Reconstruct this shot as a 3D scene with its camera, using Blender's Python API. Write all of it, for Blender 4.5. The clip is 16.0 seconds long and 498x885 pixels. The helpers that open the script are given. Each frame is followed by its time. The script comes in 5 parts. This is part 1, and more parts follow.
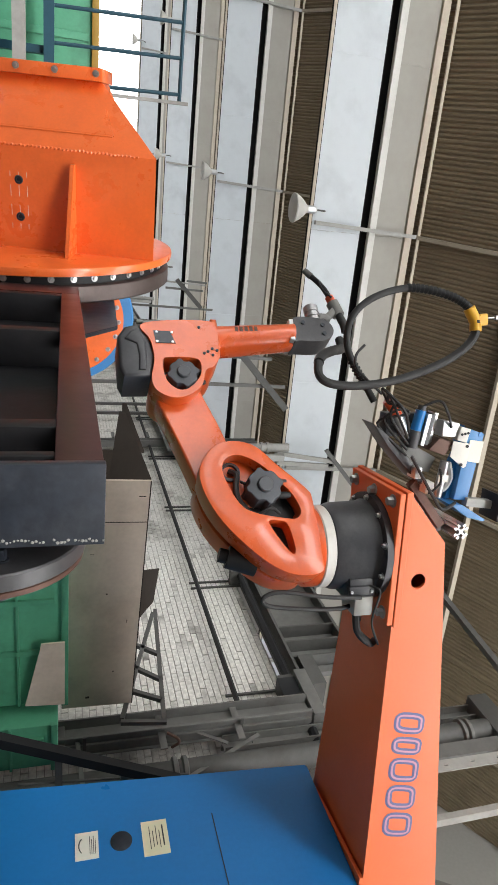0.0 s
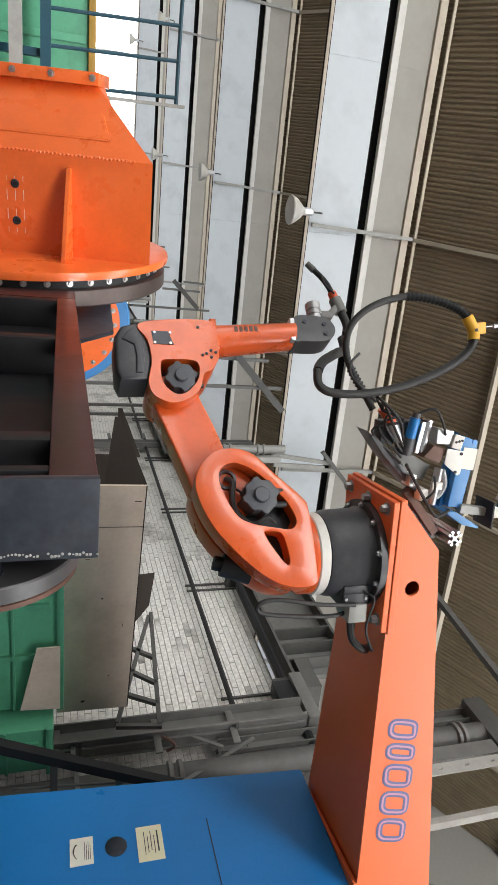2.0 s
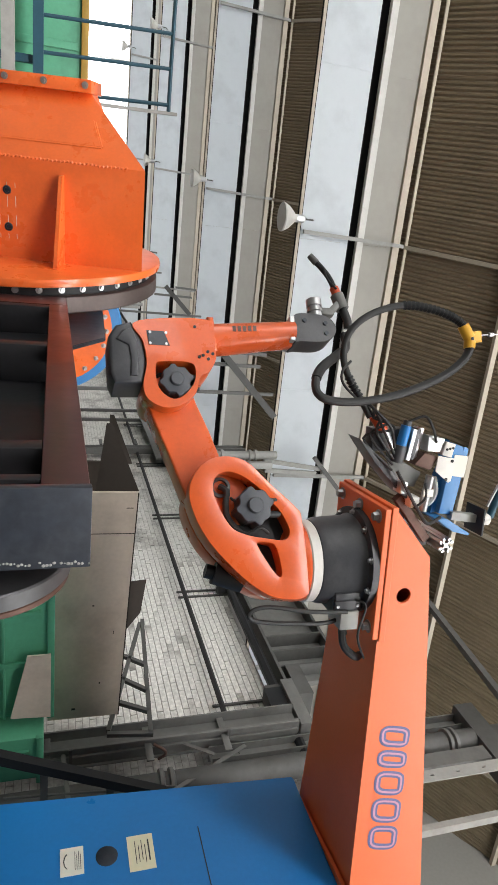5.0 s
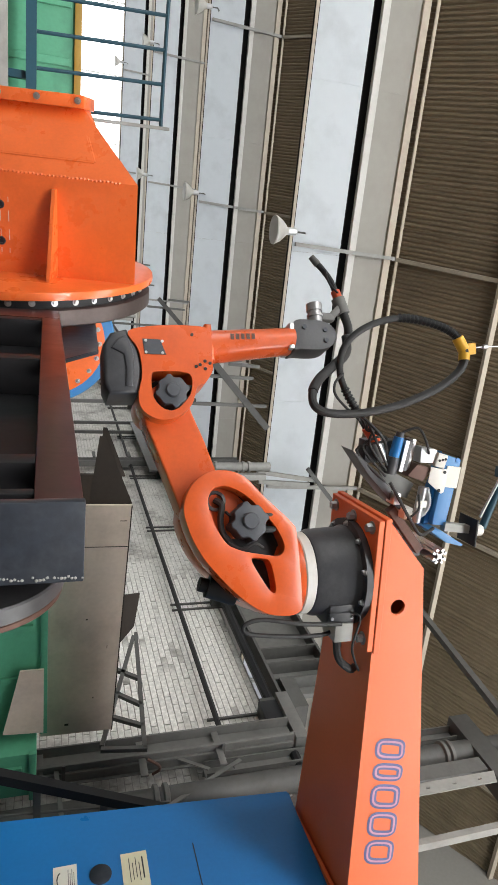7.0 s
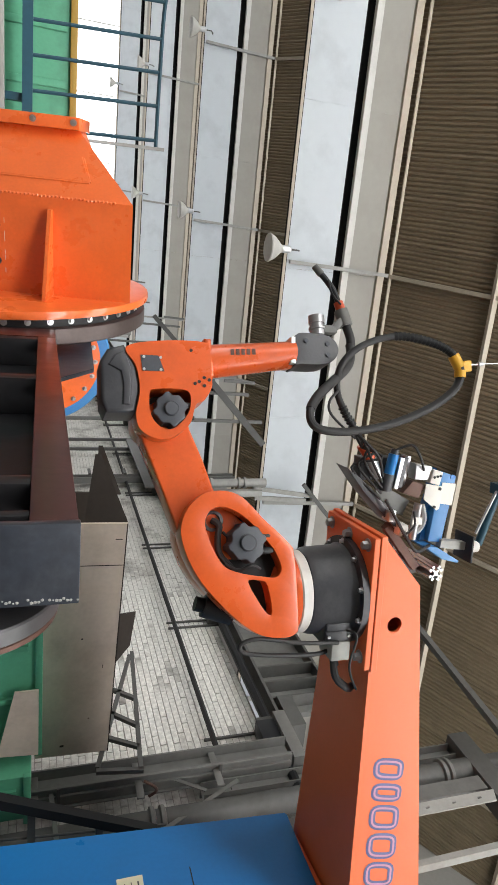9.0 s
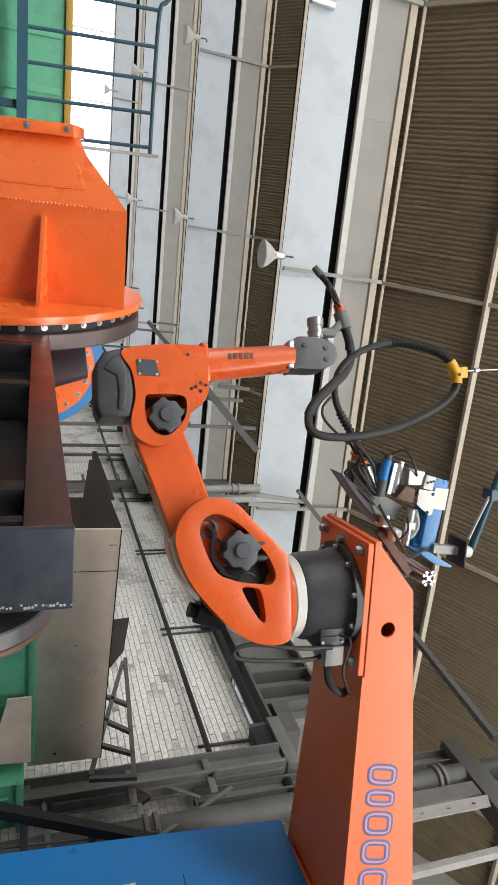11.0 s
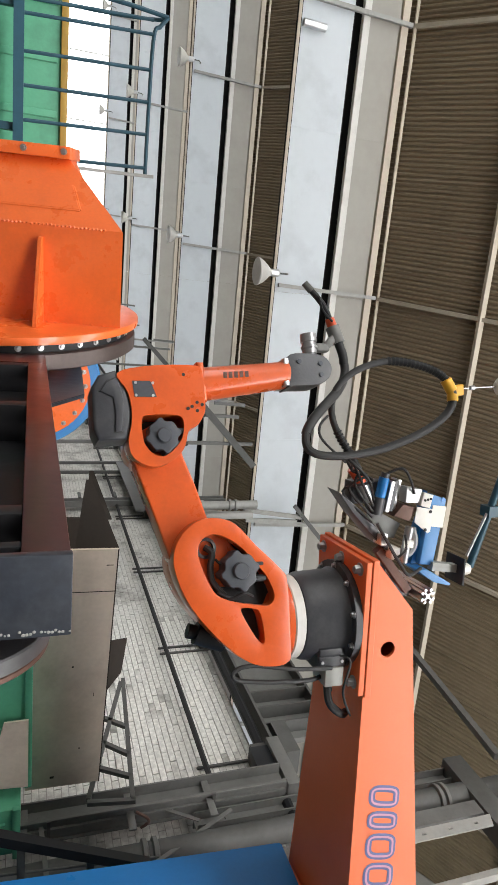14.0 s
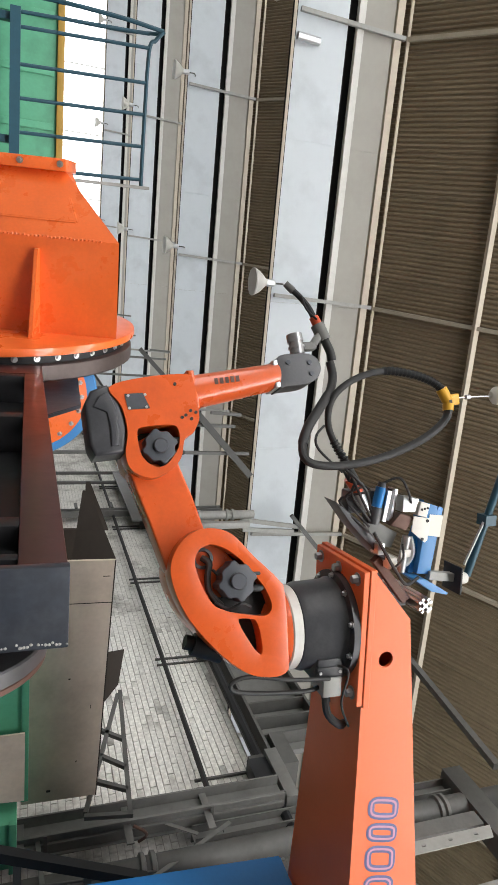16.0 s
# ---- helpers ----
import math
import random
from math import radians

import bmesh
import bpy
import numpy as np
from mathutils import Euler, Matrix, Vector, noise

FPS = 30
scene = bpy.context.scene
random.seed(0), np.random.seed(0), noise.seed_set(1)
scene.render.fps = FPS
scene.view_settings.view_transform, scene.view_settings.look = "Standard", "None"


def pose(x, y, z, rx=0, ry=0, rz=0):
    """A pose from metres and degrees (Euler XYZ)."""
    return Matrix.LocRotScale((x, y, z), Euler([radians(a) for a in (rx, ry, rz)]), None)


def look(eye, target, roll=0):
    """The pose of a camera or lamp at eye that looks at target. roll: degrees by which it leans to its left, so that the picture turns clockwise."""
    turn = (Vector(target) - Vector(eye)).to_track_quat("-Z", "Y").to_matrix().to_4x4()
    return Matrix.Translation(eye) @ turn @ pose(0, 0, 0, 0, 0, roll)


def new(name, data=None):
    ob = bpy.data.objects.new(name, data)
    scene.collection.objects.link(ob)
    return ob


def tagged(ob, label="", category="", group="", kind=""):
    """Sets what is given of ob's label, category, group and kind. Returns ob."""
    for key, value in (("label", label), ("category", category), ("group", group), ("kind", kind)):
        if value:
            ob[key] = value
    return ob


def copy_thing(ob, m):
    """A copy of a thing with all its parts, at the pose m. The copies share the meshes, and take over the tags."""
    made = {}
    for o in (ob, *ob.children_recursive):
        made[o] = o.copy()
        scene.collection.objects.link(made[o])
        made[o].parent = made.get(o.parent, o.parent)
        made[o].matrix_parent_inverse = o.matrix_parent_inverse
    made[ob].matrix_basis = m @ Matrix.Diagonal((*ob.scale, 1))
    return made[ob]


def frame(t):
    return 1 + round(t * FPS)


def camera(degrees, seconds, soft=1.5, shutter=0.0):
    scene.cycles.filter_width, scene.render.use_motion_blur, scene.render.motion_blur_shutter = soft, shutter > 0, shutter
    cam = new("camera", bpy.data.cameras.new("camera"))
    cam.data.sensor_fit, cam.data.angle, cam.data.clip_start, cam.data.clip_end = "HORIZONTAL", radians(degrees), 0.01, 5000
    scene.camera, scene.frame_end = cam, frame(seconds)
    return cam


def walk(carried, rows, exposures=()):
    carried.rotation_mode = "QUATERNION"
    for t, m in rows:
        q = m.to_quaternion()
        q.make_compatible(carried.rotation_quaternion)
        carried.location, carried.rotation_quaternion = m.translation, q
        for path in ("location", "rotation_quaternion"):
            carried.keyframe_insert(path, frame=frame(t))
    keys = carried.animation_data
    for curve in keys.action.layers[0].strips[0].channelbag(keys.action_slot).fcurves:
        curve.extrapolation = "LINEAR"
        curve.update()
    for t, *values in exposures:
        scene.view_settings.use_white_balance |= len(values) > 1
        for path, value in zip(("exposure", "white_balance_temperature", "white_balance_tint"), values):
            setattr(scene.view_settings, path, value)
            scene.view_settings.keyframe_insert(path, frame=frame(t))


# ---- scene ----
cam = camera(42.3, 16.0)
PATH = [
    (0, (0.033, 0.006, 1.608), (0.685, 1.815, 2.158), 90.1),
    (0.5, (0.008, 0.005, 1.607), (0.664, 1.813, 2.155), 90.1),
    (1, (-0.007, 0.003, 1.61), (0.65, 1.81, 2.161), 90.1),
    (1.5, (-0.016, 0.008, 1.612), (0.639, 1.814, 2.167), 90.1),
    (2, (-0.009, 0.008, 1.614), (0.643, 1.813, 2.173), 90.2),
    (2.5, (0.0, 0.004, 1.613), (0.65, 1.81, 2.177), 90.3),
    (3, (0.002, 0.004, 1.614), (0.65, 1.809, 2.181), 90.3),
    (3.5, (-0.009, 0.007, 1.615), (0.638, 1.812, 2.186), 90.4),
    (4, (-0.015, 0.01, 1.611), (0.63, 1.813, 2.186), 90.4),
    (6.5, (-0.025, 0.0, 1.611), (0.584, 1.808, 2.21), 90.4),
    (7, (-0.027, 0.003, 1.61), (0.572, 1.813, 2.213), 90.4),
    (7.5, (-0.033, 0.004, 1.608), (0.553, 1.818, 2.213), 90.4),
    (8, (-0.036, 0.003, 1.609), (0.536, 1.82, 2.217), 90.4),
    (8.5, (-0.037, 0.001, 1.609), (0.527, 1.819, 2.22), 90.5),
    (9, (-0.042, 0.0, 1.61), (0.51, 1.821, 2.225), 90.5),
    (11.5, (-0.043, -0.009, 1.608), (0.486, 1.812, 2.244), 90.7),
    (12, (-0.046, -0.005, 1.607), (0.476, 1.817, 2.246), 90.7),
    (12.5, (-0.047, 0.001, 1.605), (0.464, 1.825, 2.245), 90.7),
    (13, (-0.05, 0.004, 1.603), (0.454, 1.83, 2.244), 90.7),
    (13.5, (-0.059, 0.004, 1.604), (0.438, 1.832, 2.246), 90.6),
    (14, (-0.065, -0.003, 1.603), (0.422, 1.827, 2.246), 90.6),
    (14.5, (-0.067, -0.006, 1.604), (0.408, 1.827, 2.249), 90.6),
    (15, (-0.069, -0.002, 1.602), (0.397, 1.833, 2.248), 90.5),
    (15.5, (-0.07, 0.0, 1.601), (0.391, 1.835, 2.25), 90.6),
    (16, (-0.07, -0.005, 1.601), (0.388, 1.829, 2.254), 90.6),
]
walk(cam, [(t, look(e, a, r)) for t, e, a, r in PATH])

# ---- world and light ----
world = bpy.data.worlds.new("sky")
scene.world = world
world.use_nodes = True
wn, wl = world.node_tree.nodes, world.node_tree.links
sky = wn.new("ShaderNodeTexSky")
sky.sky_type, sky.sun_disc, sky.sun_elevation, sky.sun_rotation = "NISHITA", False, radians(50), radians(180)
wl.new(sky.outputs[0], wn["Background"].inputs[0])
wn["Background"].inputs[1].default_value = 0.12


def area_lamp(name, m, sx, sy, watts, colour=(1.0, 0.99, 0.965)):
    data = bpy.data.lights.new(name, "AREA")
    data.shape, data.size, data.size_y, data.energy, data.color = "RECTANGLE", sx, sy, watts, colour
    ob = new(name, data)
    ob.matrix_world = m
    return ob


BAY, FACE0, X_WEST, X_EAST = 8.7, 11.8, -22.0, 12.0
Z_LOW, Z_EAVE, Z_RIDGE, FLOOR = 5.94, 7.98, 13.2, 0.0
DROP = {2: -0.36, 3: -0.66, 4: 0.9}  # bays that lie lower or higher than the rest
DRIFT = 0.093  # the roof sheets run slightly askew of the girders
# row -3 has no roof glazing: its unseen lamp is added to brighten fronts
for k, watts in ((-3, 4000), (-2, 3800), (-1, 2000), (0, 1350), (1, 1600), (2, 1700), (3, 1600)):
    y = FACE0 + k * BAY
    # the sky's light in each saw-tooth glazing from row -2 on, thrown inwards and down
    area_lamp("skylight", pose(-5, y + 0.35, (Z_EAVE + Z_RIDGE) / 2, 48, 0, 0), X_EAST - X_WEST - 2, 3.4, watts)
# unseen fill lamp added at the west wall, behind an added window opening
area_lamp("west_fill", pose(X_WEST + 0.1, 3, 5.6, 0, -72, 0), 4.0, 24, 1500)

# ---- materials ----


def material(name, colour, rough=0.6, metal=0.0, grain=30.0, vary=0.15, stain=0.12, stain_scale=2.5, bump=0.1, dark=None, spec=0.5, coat=0.0, per_piece=0.0):
    """A surface with fine grain, broad stains and a little relief."""
    m = bpy.data.materials.new(name)
    m.use_nodes = True
    nodes, links = m.node_tree.nodes, m.node_tree.links
    b = nodes["Principled BSDF"]
    b.inputs["Metallic"].default_value = metal
    b.inputs["Specular IOR Level"].default_value = spec
    b.inputs["Coat Weight"].default_value = coat
    co = nodes.new("ShaderNodeTexCoord")
    fine, broad = nodes.new("ShaderNodeTexNoise"), nodes.new("ShaderNodeTexNoise")
    fine.inputs["Scale"].default_value, fine.inputs["Detail"].default_value = grain, 6
    broad.inputs["Scale"].default_value, broad.inputs["Detail"].default_value, broad.inputs["Roughness"].default_value = stain_scale, 8, 0.65
    for t in (fine, broad):
        links.new(co.outputs["Object"], t.inputs["Vector"])
    base = (*colour, 1)
    low = tuple(c * (1 - vary) for c in colour) + (1,)
    high = tuple(min(1, c * (1 + vary)) for c in colour) + (1,)
    mix = nodes.new("ShaderNodeMix")
    mix.data_type = "RGBA"
    mix.inputs[6].default_value, mix.inputs[7].default_value = low, high
    links.new(fine.outputs["Fac"], mix.inputs[0])
    ramp = nodes.new("ShaderNodeValToRGB")
    ramp.color_ramp.elements[0].position, ramp.color_ramp.elements[1].position = 0.48, 0.75
    links.new(broad.outputs["Fac"], ramp.inputs[0])
    scale = nodes.new("ShaderNodeMath")
    scale.operation = "MULTIPLY"
    scale.inputs[1].default_value = stain
    links.new(ramp.outputs[0], scale.inputs[0])
    mix2 = nodes.new("ShaderNodeMix")
    mix2.data_type = "RGBA"
    mix2.inputs[7].default_value = (*(dark or tuple(c * 0.35 for c in colour)), 1)
    links.new(scale.outputs[0], mix2.inputs[0])
    links.new(mix.outputs[2], mix2.inputs[6])
    out = mix2.outputs[2]
    if per_piece:
        info = nodes.new("ShaderNodeObjectInfo")
        hsv = nodes.new("ShaderNodeHueSaturation")
        mr = nodes.new("ShaderNodeMapRange")
        mr.inputs[3].default_value, mr.inputs[4].default_value = 1 - per_piece, 1 + per_piece
        links.new(info.outputs["Random"], mr.inputs[0])
        links.new(mr.outputs[0], hsv.inputs["Value"])
        links.new(out, hsv.inputs["Color"])
        out = hsv.outputs[0]
    links.new(out, b.inputs["Base Color"])
    rr = nodes.new("ShaderNodeMapRange")
    rr.inputs[3].default_value, rr.inputs[4].default_value = max(0.03, rough - 0.1), min(1, rough + 0.12)
    links.new(broad.outputs["Fac"], rr.inputs[0])
    links.new(rr.outputs[0], b.inputs["Roughness"])
    bp = nodes.new("ShaderNodeBump")
    bp.inputs["Strength"].default_value, bp.inputs["Distance"].default_value = bump, 0.004
    links.new(fine.outputs["Fac"], bp.inputs["Height"])
    links.new(bp.outputs[0], b.inputs["Normal"])
    return m


def glow(name, colour, strength):
    m = bpy.data.materials.new(name)
    m.use_nodes = True
    b = m.node_tree.nodes["Principled BSDF"]
    b.inputs["Base Color"].default_value = (*colour, 1)
    b.inputs["Emission Color"].default_value = (*colour, 1)
    b.inputs["Emission Strength"].default_value = strength
    return m


ORANGE = material("orange_paint", (0.64, 0.098, 0.016), 0.28, grain=60, vary=0.08, stain=0.34, stain_scale=4, bump=0.04, coat=0.35)
BEAM_ORANGE = material("beam_orange_paint", (0.80, 0.158, 0.045), 0.42, grain=50, vary=0.05, stain=0.08, stain_scale=2, bump=0.05)
HEAD_ORANGE = material("headstock_orange_paint", (0.80, 0.145, 0.028), 0.28, grain=45, vary=0.09, stain=0.22, stain_scale=2.2, bump=0.05, coat=0.5)
BLUE = material("blue_paint", (0.012, 0.165, 0.46), 0.3, grain=40, vary=0.08, stain=0.12, stain_scale=2, bump=0.05)
LIGHT_BLUE = material("light_blue_paint", (0.035, 0.18, 0.42), 0.4, grain=40, vary=0.08, stain=0.1, bump=0.05)
TEAL = material("teal_blue_paint", (0.012, 0.06, 0.09), 0.45, grain=40, vary=0.1, stain=0.25, stain_scale=6, bump=0.06)
BLACK = material("black_plastic", (0.011, 0.012, 0.014), 0.5, grain=80, vary=0.15, stain=0.15, bump=0.05, spec=0.35)
CASTING = material("dark_grey_casting", (0.042, 0.043, 0.049), 0.4, grain=70, vary=0.2, stain=0.7, stain_scale=7, bump=0.12, spec=0.5, dark=(0.09, 0.09, 0.092))
MOTOR_GREY = material("blue_grey_motor_casting", (0.055, 0.06, 0.072), 0.42, grain=70, vary=0.15, stain=0.4, stain_scale=9, bump=0.08)
RUBBER = material("black_rubber", (0.014, 0.014, 0.015), 0.6, grain=60, vary=0.2, stain=0.25, stain_scale=8, bump=0.15, dark=(0.06, 0.055, 0.05))
WHITE = material("white_paint", (0.62, 0.61, 0.57), 0.45, grain=40, vary=0.05, stain=0.2, stain_scale=6, bump=0.05)
STEEL = material("bare_steel", (0.42, 0.42, 0.43), 0.35, 0.9, grain=50, vary=0.15, stain=0.3, stain_scale=6)
ALU = material("aluminium", (0.62, 0.63, 0.64), 0.35, 0.9, grain=60, vary=0.1, stain=0.15)
DARK_STEEL = material("blue_black_mill_scale_steel", (0.02, 0.025, 0.036), 0.4, 0.2, grain=25, vary=0.5, stain=0.55, stain_scale=9, bump=0.2, dark=(0.055, 0.06, 0.072))
# darker copy of the frame's steel, with the inside's shade in its colour
INNER_SHADE_STEEL = material("shaded_inner_steel", (0.008, 0.008, 0.01), 0.55, 0.1, grain=25, vary=0.4, stain=0.35, stain_scale=5, bump=0.12, dark=(0.03, 0.026, 0.026), spec=0.3)
RED_STEEL = material("red_oxide_primed_steel", (0.062, 0.018, 0.016), 0.36, 0.1, grain=25, vary=0.3, stain=0.4, stain_scale=5, bump=0.1, dark=(0.03, 0.026, 0.027))
DISC_STEEL = material("brown_grey_disc_steel", (0.085, 0.065, 0.06), 0.42, 0.45, grain=30, vary=0.15, stain=0.3, stain_scale=4)
DARK_DISC = material("machined_dark_grey_steel", (0.075, 0.075, 0.08), 0.42, 0.3, grain=30, vary=0.2, stain=0.5, stain_scale=6, dark=(0.03, 0.028, 0.026))
GREY_STEEL = material("grey_painted_steel", (0.08, 0.08, 0.076), 0.55, grain=20, vary=0.2, stain=0.4, stain_scale=4, bump=0.12, dark=(0.03, 0.027, 0.024))
MID_GREY = material("mid_grey_painted_steel", (0.135, 0.135, 0.128), 0.5, grain=18, vary=0.2, stain=0.45, stain_scale=4, bump=0.12, dark=(0.06, 0.055, 0.05))
GALV = material("pale_grey_painted_steel", (0.33, 0.33, 0.31), 0.55, grain=20, vary=0.12, stain=0.35, stain_scale=3, bump=0.08, dark=(0.10, 0.09, 0.075))
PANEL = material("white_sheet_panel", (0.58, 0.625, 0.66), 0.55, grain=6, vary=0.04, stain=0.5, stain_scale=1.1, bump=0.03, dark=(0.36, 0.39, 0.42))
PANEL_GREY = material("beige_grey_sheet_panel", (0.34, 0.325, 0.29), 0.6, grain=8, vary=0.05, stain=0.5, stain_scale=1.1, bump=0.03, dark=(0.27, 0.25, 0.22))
# near-black, carries the dark of the girder's slot and seam in its colour
GAP = material("near_black_gap", (0.004, 0.004, 0.0045), 0.8, grain=10, vary=0.2, stain=0.1, spec=0.2)
RAFTER = material("dull_brown_paint", (0.34, 0.3, 0.235), 0.6, grain=20, vary=0.1, stain=0.3, stain_scale=3)
TAN = material("cream_trim_paint", (0.50, 0.44, 0.35), 0.55, grain=20, vary=0.08, stain=0.3, stain_scale=3, dark=(0.2, 0.16, 0.11))
ROOF = material("brown_corrugated_sheet", (0.195, 0.152, 0.098), 0.6, grain=12, vary=0.15, stain=0.3, stain_scale=1.2, bump=0.1, dark=(0.05, 0.04, 0.028))
BRICK = material("whitewashed_brick", (0.72, 0.705, 0.67), 0.85, grain=28, vary=0.4, stain=0.9, stain_scale=2.2, bump=0.8, dark=(0.15, 0.14, 0.125), per_piece=0.06)
MORTAR = material("grey_mortar", (0.36, 0.35, 0.325), 0.95, grain=60, vary=0.4, stain=0.9, stain_scale=5, bump=0.5)
GREEN = material("green_paint", (0.085, 0.34, 0.2), 0.5, grain=30, vary=0.1, stain=0.4, stain_scale=3, bump=0.1, dark=(0.03, 0.085, 0.055))
CARD = material("brown_cardboard", (0.62, 0.535, 0.445), 0.75, grain=30, vary=0.1, stain=0.4, stain_scale=1.6, bump=0.06, dark=(0.15, 0.105, 0.07))
# one dark brown for the crate's shaded inside, its flaps, creases and scuffs
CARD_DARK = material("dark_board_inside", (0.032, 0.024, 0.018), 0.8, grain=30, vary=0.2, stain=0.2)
CONCRETE = material("grey_concrete", (0.12, 0.115, 0.105), 0.85, grain=15, vary=0.15, stain=0.4, stain_scale=1.0, bump=0.2)
PLASTER = material("grey_plaster", (0.26, 0.25, 0.23), 0.85, grain=15, vary=0.1, stain=0.3, stain_scale=0.7, bump=0.1)
PAPER = material("white_paper", (0.72, 0.70, 0.62), 0.7, grain=50, vary=0.04, stain=0.1)
CREAM_PAPER = material("cream_paper", (0.72, 0.67, 0.48), 0.7, grain=50, vary=0.04, stain=0.1)
INK = material("dark_ink", (0.03, 0.03, 0.035), 0.7)
BLUE_INK = material("slate_blue_logo_paint", (0.11, 0.12, 0.27), 0.5, grain=50, vary=0.1, stain=0.1)
LILAC = material("lilac_logo_paint", (0.55, 0.26, 0.36), 0.5, grain=50, vary=0.06, stain=0.1)
YELLOW = material("yellow_plastic", (0.62, 0.33, 0.02), 0.45, grain=40, vary=0.1, stain=0.2)
OCHRE = material("ochre_paint", (0.42, 0.26, 0.05), 0.5, grain=40, vary=0.1, stain=0.3)
RED = material("red_plastic", (0.55, 0.07, 0.02), 0.4, grain=40, vary=0.1, stain=0.15)
RUST = material("rusty_brown_steel", (0.1, 0.05, 0.036), 0.55, 0.3, grain=40, vary=0.3, stain=0.4, stain_scale=8)
ENAMEL = material("grey_white_enamel", (0.55, 0.54, 0.50), 0.4, grain=30, vary=0.06, stain=0.2)
DAYLIGHT = glow("daylight_glass", (0.97, 0.98, 1.0), 3.2)

# ---- mesh helpers ----


def place(bm, verts, m):
    if m is not None:
        bmesh.ops.transform(bm, matrix=m, verts=verts)


def box(bm, x0, x1, y0, y1, z0, z1, m=None, bevel=0.0):
    vs = [bm.verts.new((x, y, z)) for x in (x0, x1) for y in (y0, y1) for z in (z0, z1)]
    fs = [bm.faces.new([vs[i] for i in f]) for f in ((0, 1, 3, 2), (4, 6, 7, 5), (0, 4, 5, 1), (2, 3, 7, 6), (0, 2, 6, 4), (1, 5, 7, 3))]
    if bevel:
        es = list({e for f in fs for e in f.edges})
        r = bmesh.ops.bevel(bm, geom=es, offset=bevel, segments=2, affect="EDGES", profile=0.5)
        vs = list({v for f in r["faces"] for v in f.verts} | {v for v in vs if v.is_valid})
    place(bm, vs, m)
    return bm


def cyl(bm, a, b, r, r2=None, seg=20, caps=True):
    """A cylinder or cone from a to b."""
    a, b = Vector(a), Vector(b)
    r2 = r if r2 is None else r2
    q = (b - a).to_track_quat("Z", "Y")
    rings = []
    for c, rad in ((a, r), (b, r2)):
        rings.append([bm.verts.new(c + q @ Vector((rad * math.cos(2 * math.pi * i / seg), rad * math.sin(2 * math.pi * i / seg), 0))) for i in range(seg)])
    for i in range(seg):
        bm.faces.new((rings[0][i], rings[0][(i + 1) % seg], rings[1][(i + 1) % seg], rings[1][i]))
    if caps:
        bm.faces.new(rings[0][::-1])
        bm.faces.new(rings[1])
    return bm


def lathe(bm, profile, m=None, seg=32):
    """Turns (radius, height) pairs about z."""
    rings, made = [], []
    for r, z in profile:
        ring = [bm.verts.new((r * math.cos(2 * math.pi * i / seg), r * math.sin(2 * math.pi * i / seg), z)) for i in range(seg)]
        rings.append(ring)
        made += ring
    for a, b in zip(rings, rings[1:]):
        for i in range(seg):
            bm.faces.new((a[i], a[(i + 1) % seg], b[(i + 1) % seg], b[i]))
    bm.faces.new(rings[0][::-1])
    bm.faces.new(rings[-1])
    place(bm, made, m)
    return bm


def tube(bm, pts, r, seg=8, flat=1.0):
    """A round bar or hose along points."""
    pts = [Vector(p) for p in pts]
    rings, up = [], None
    for i, p in enumerate(pts):
        t = (pts[min(i + 1, len(pts) - 1)] - pts[max(i - 1, 0)]).normalized()
        if up is None:
            up = t.orthogonal().normalized()
        up = (up - t * up.dot(t)).normalized()
        side = t.cross(up)
        rings.append([bm.verts.new(p + r * (math.cos(2 * math.pi * k / seg) * up + flat * math.sin(2 * math.pi * k / seg) * side)) for k in range(seg)])
    for a, b in zip(rings, rings[1:]):
        for k in range(seg):
            bm.faces.new((a[k], a[(k + 1) % seg], b[(k + 1) % seg], b[k]))
    bm.faces.new(rings[0][::-1])
    bm.faces.new(rings[-1])
    return bm


def smooth_path(pts, n=6):
    """Points along a curve that passes through pts."""
    pts = [Vector(p) for p in pts]
    out = []
    for i in range(len(pts) - 1):
        p0, p1, p2, p3 = pts[max(i - 1, 0)], pts[i], pts[i + 1], pts[min(i + 2, len(pts) - 1)]
        for k in range(n):
            t = k / n
            out.append(0.5 * (2 * p1 + (p2 - p0) * t + (2 * p0 - 5 * p1 + 4 * p2 - p3) * t * t + (3 * p1 - p0 - 3 * p2 + p3) * t ** 3))
    return out + [pts[-1]]


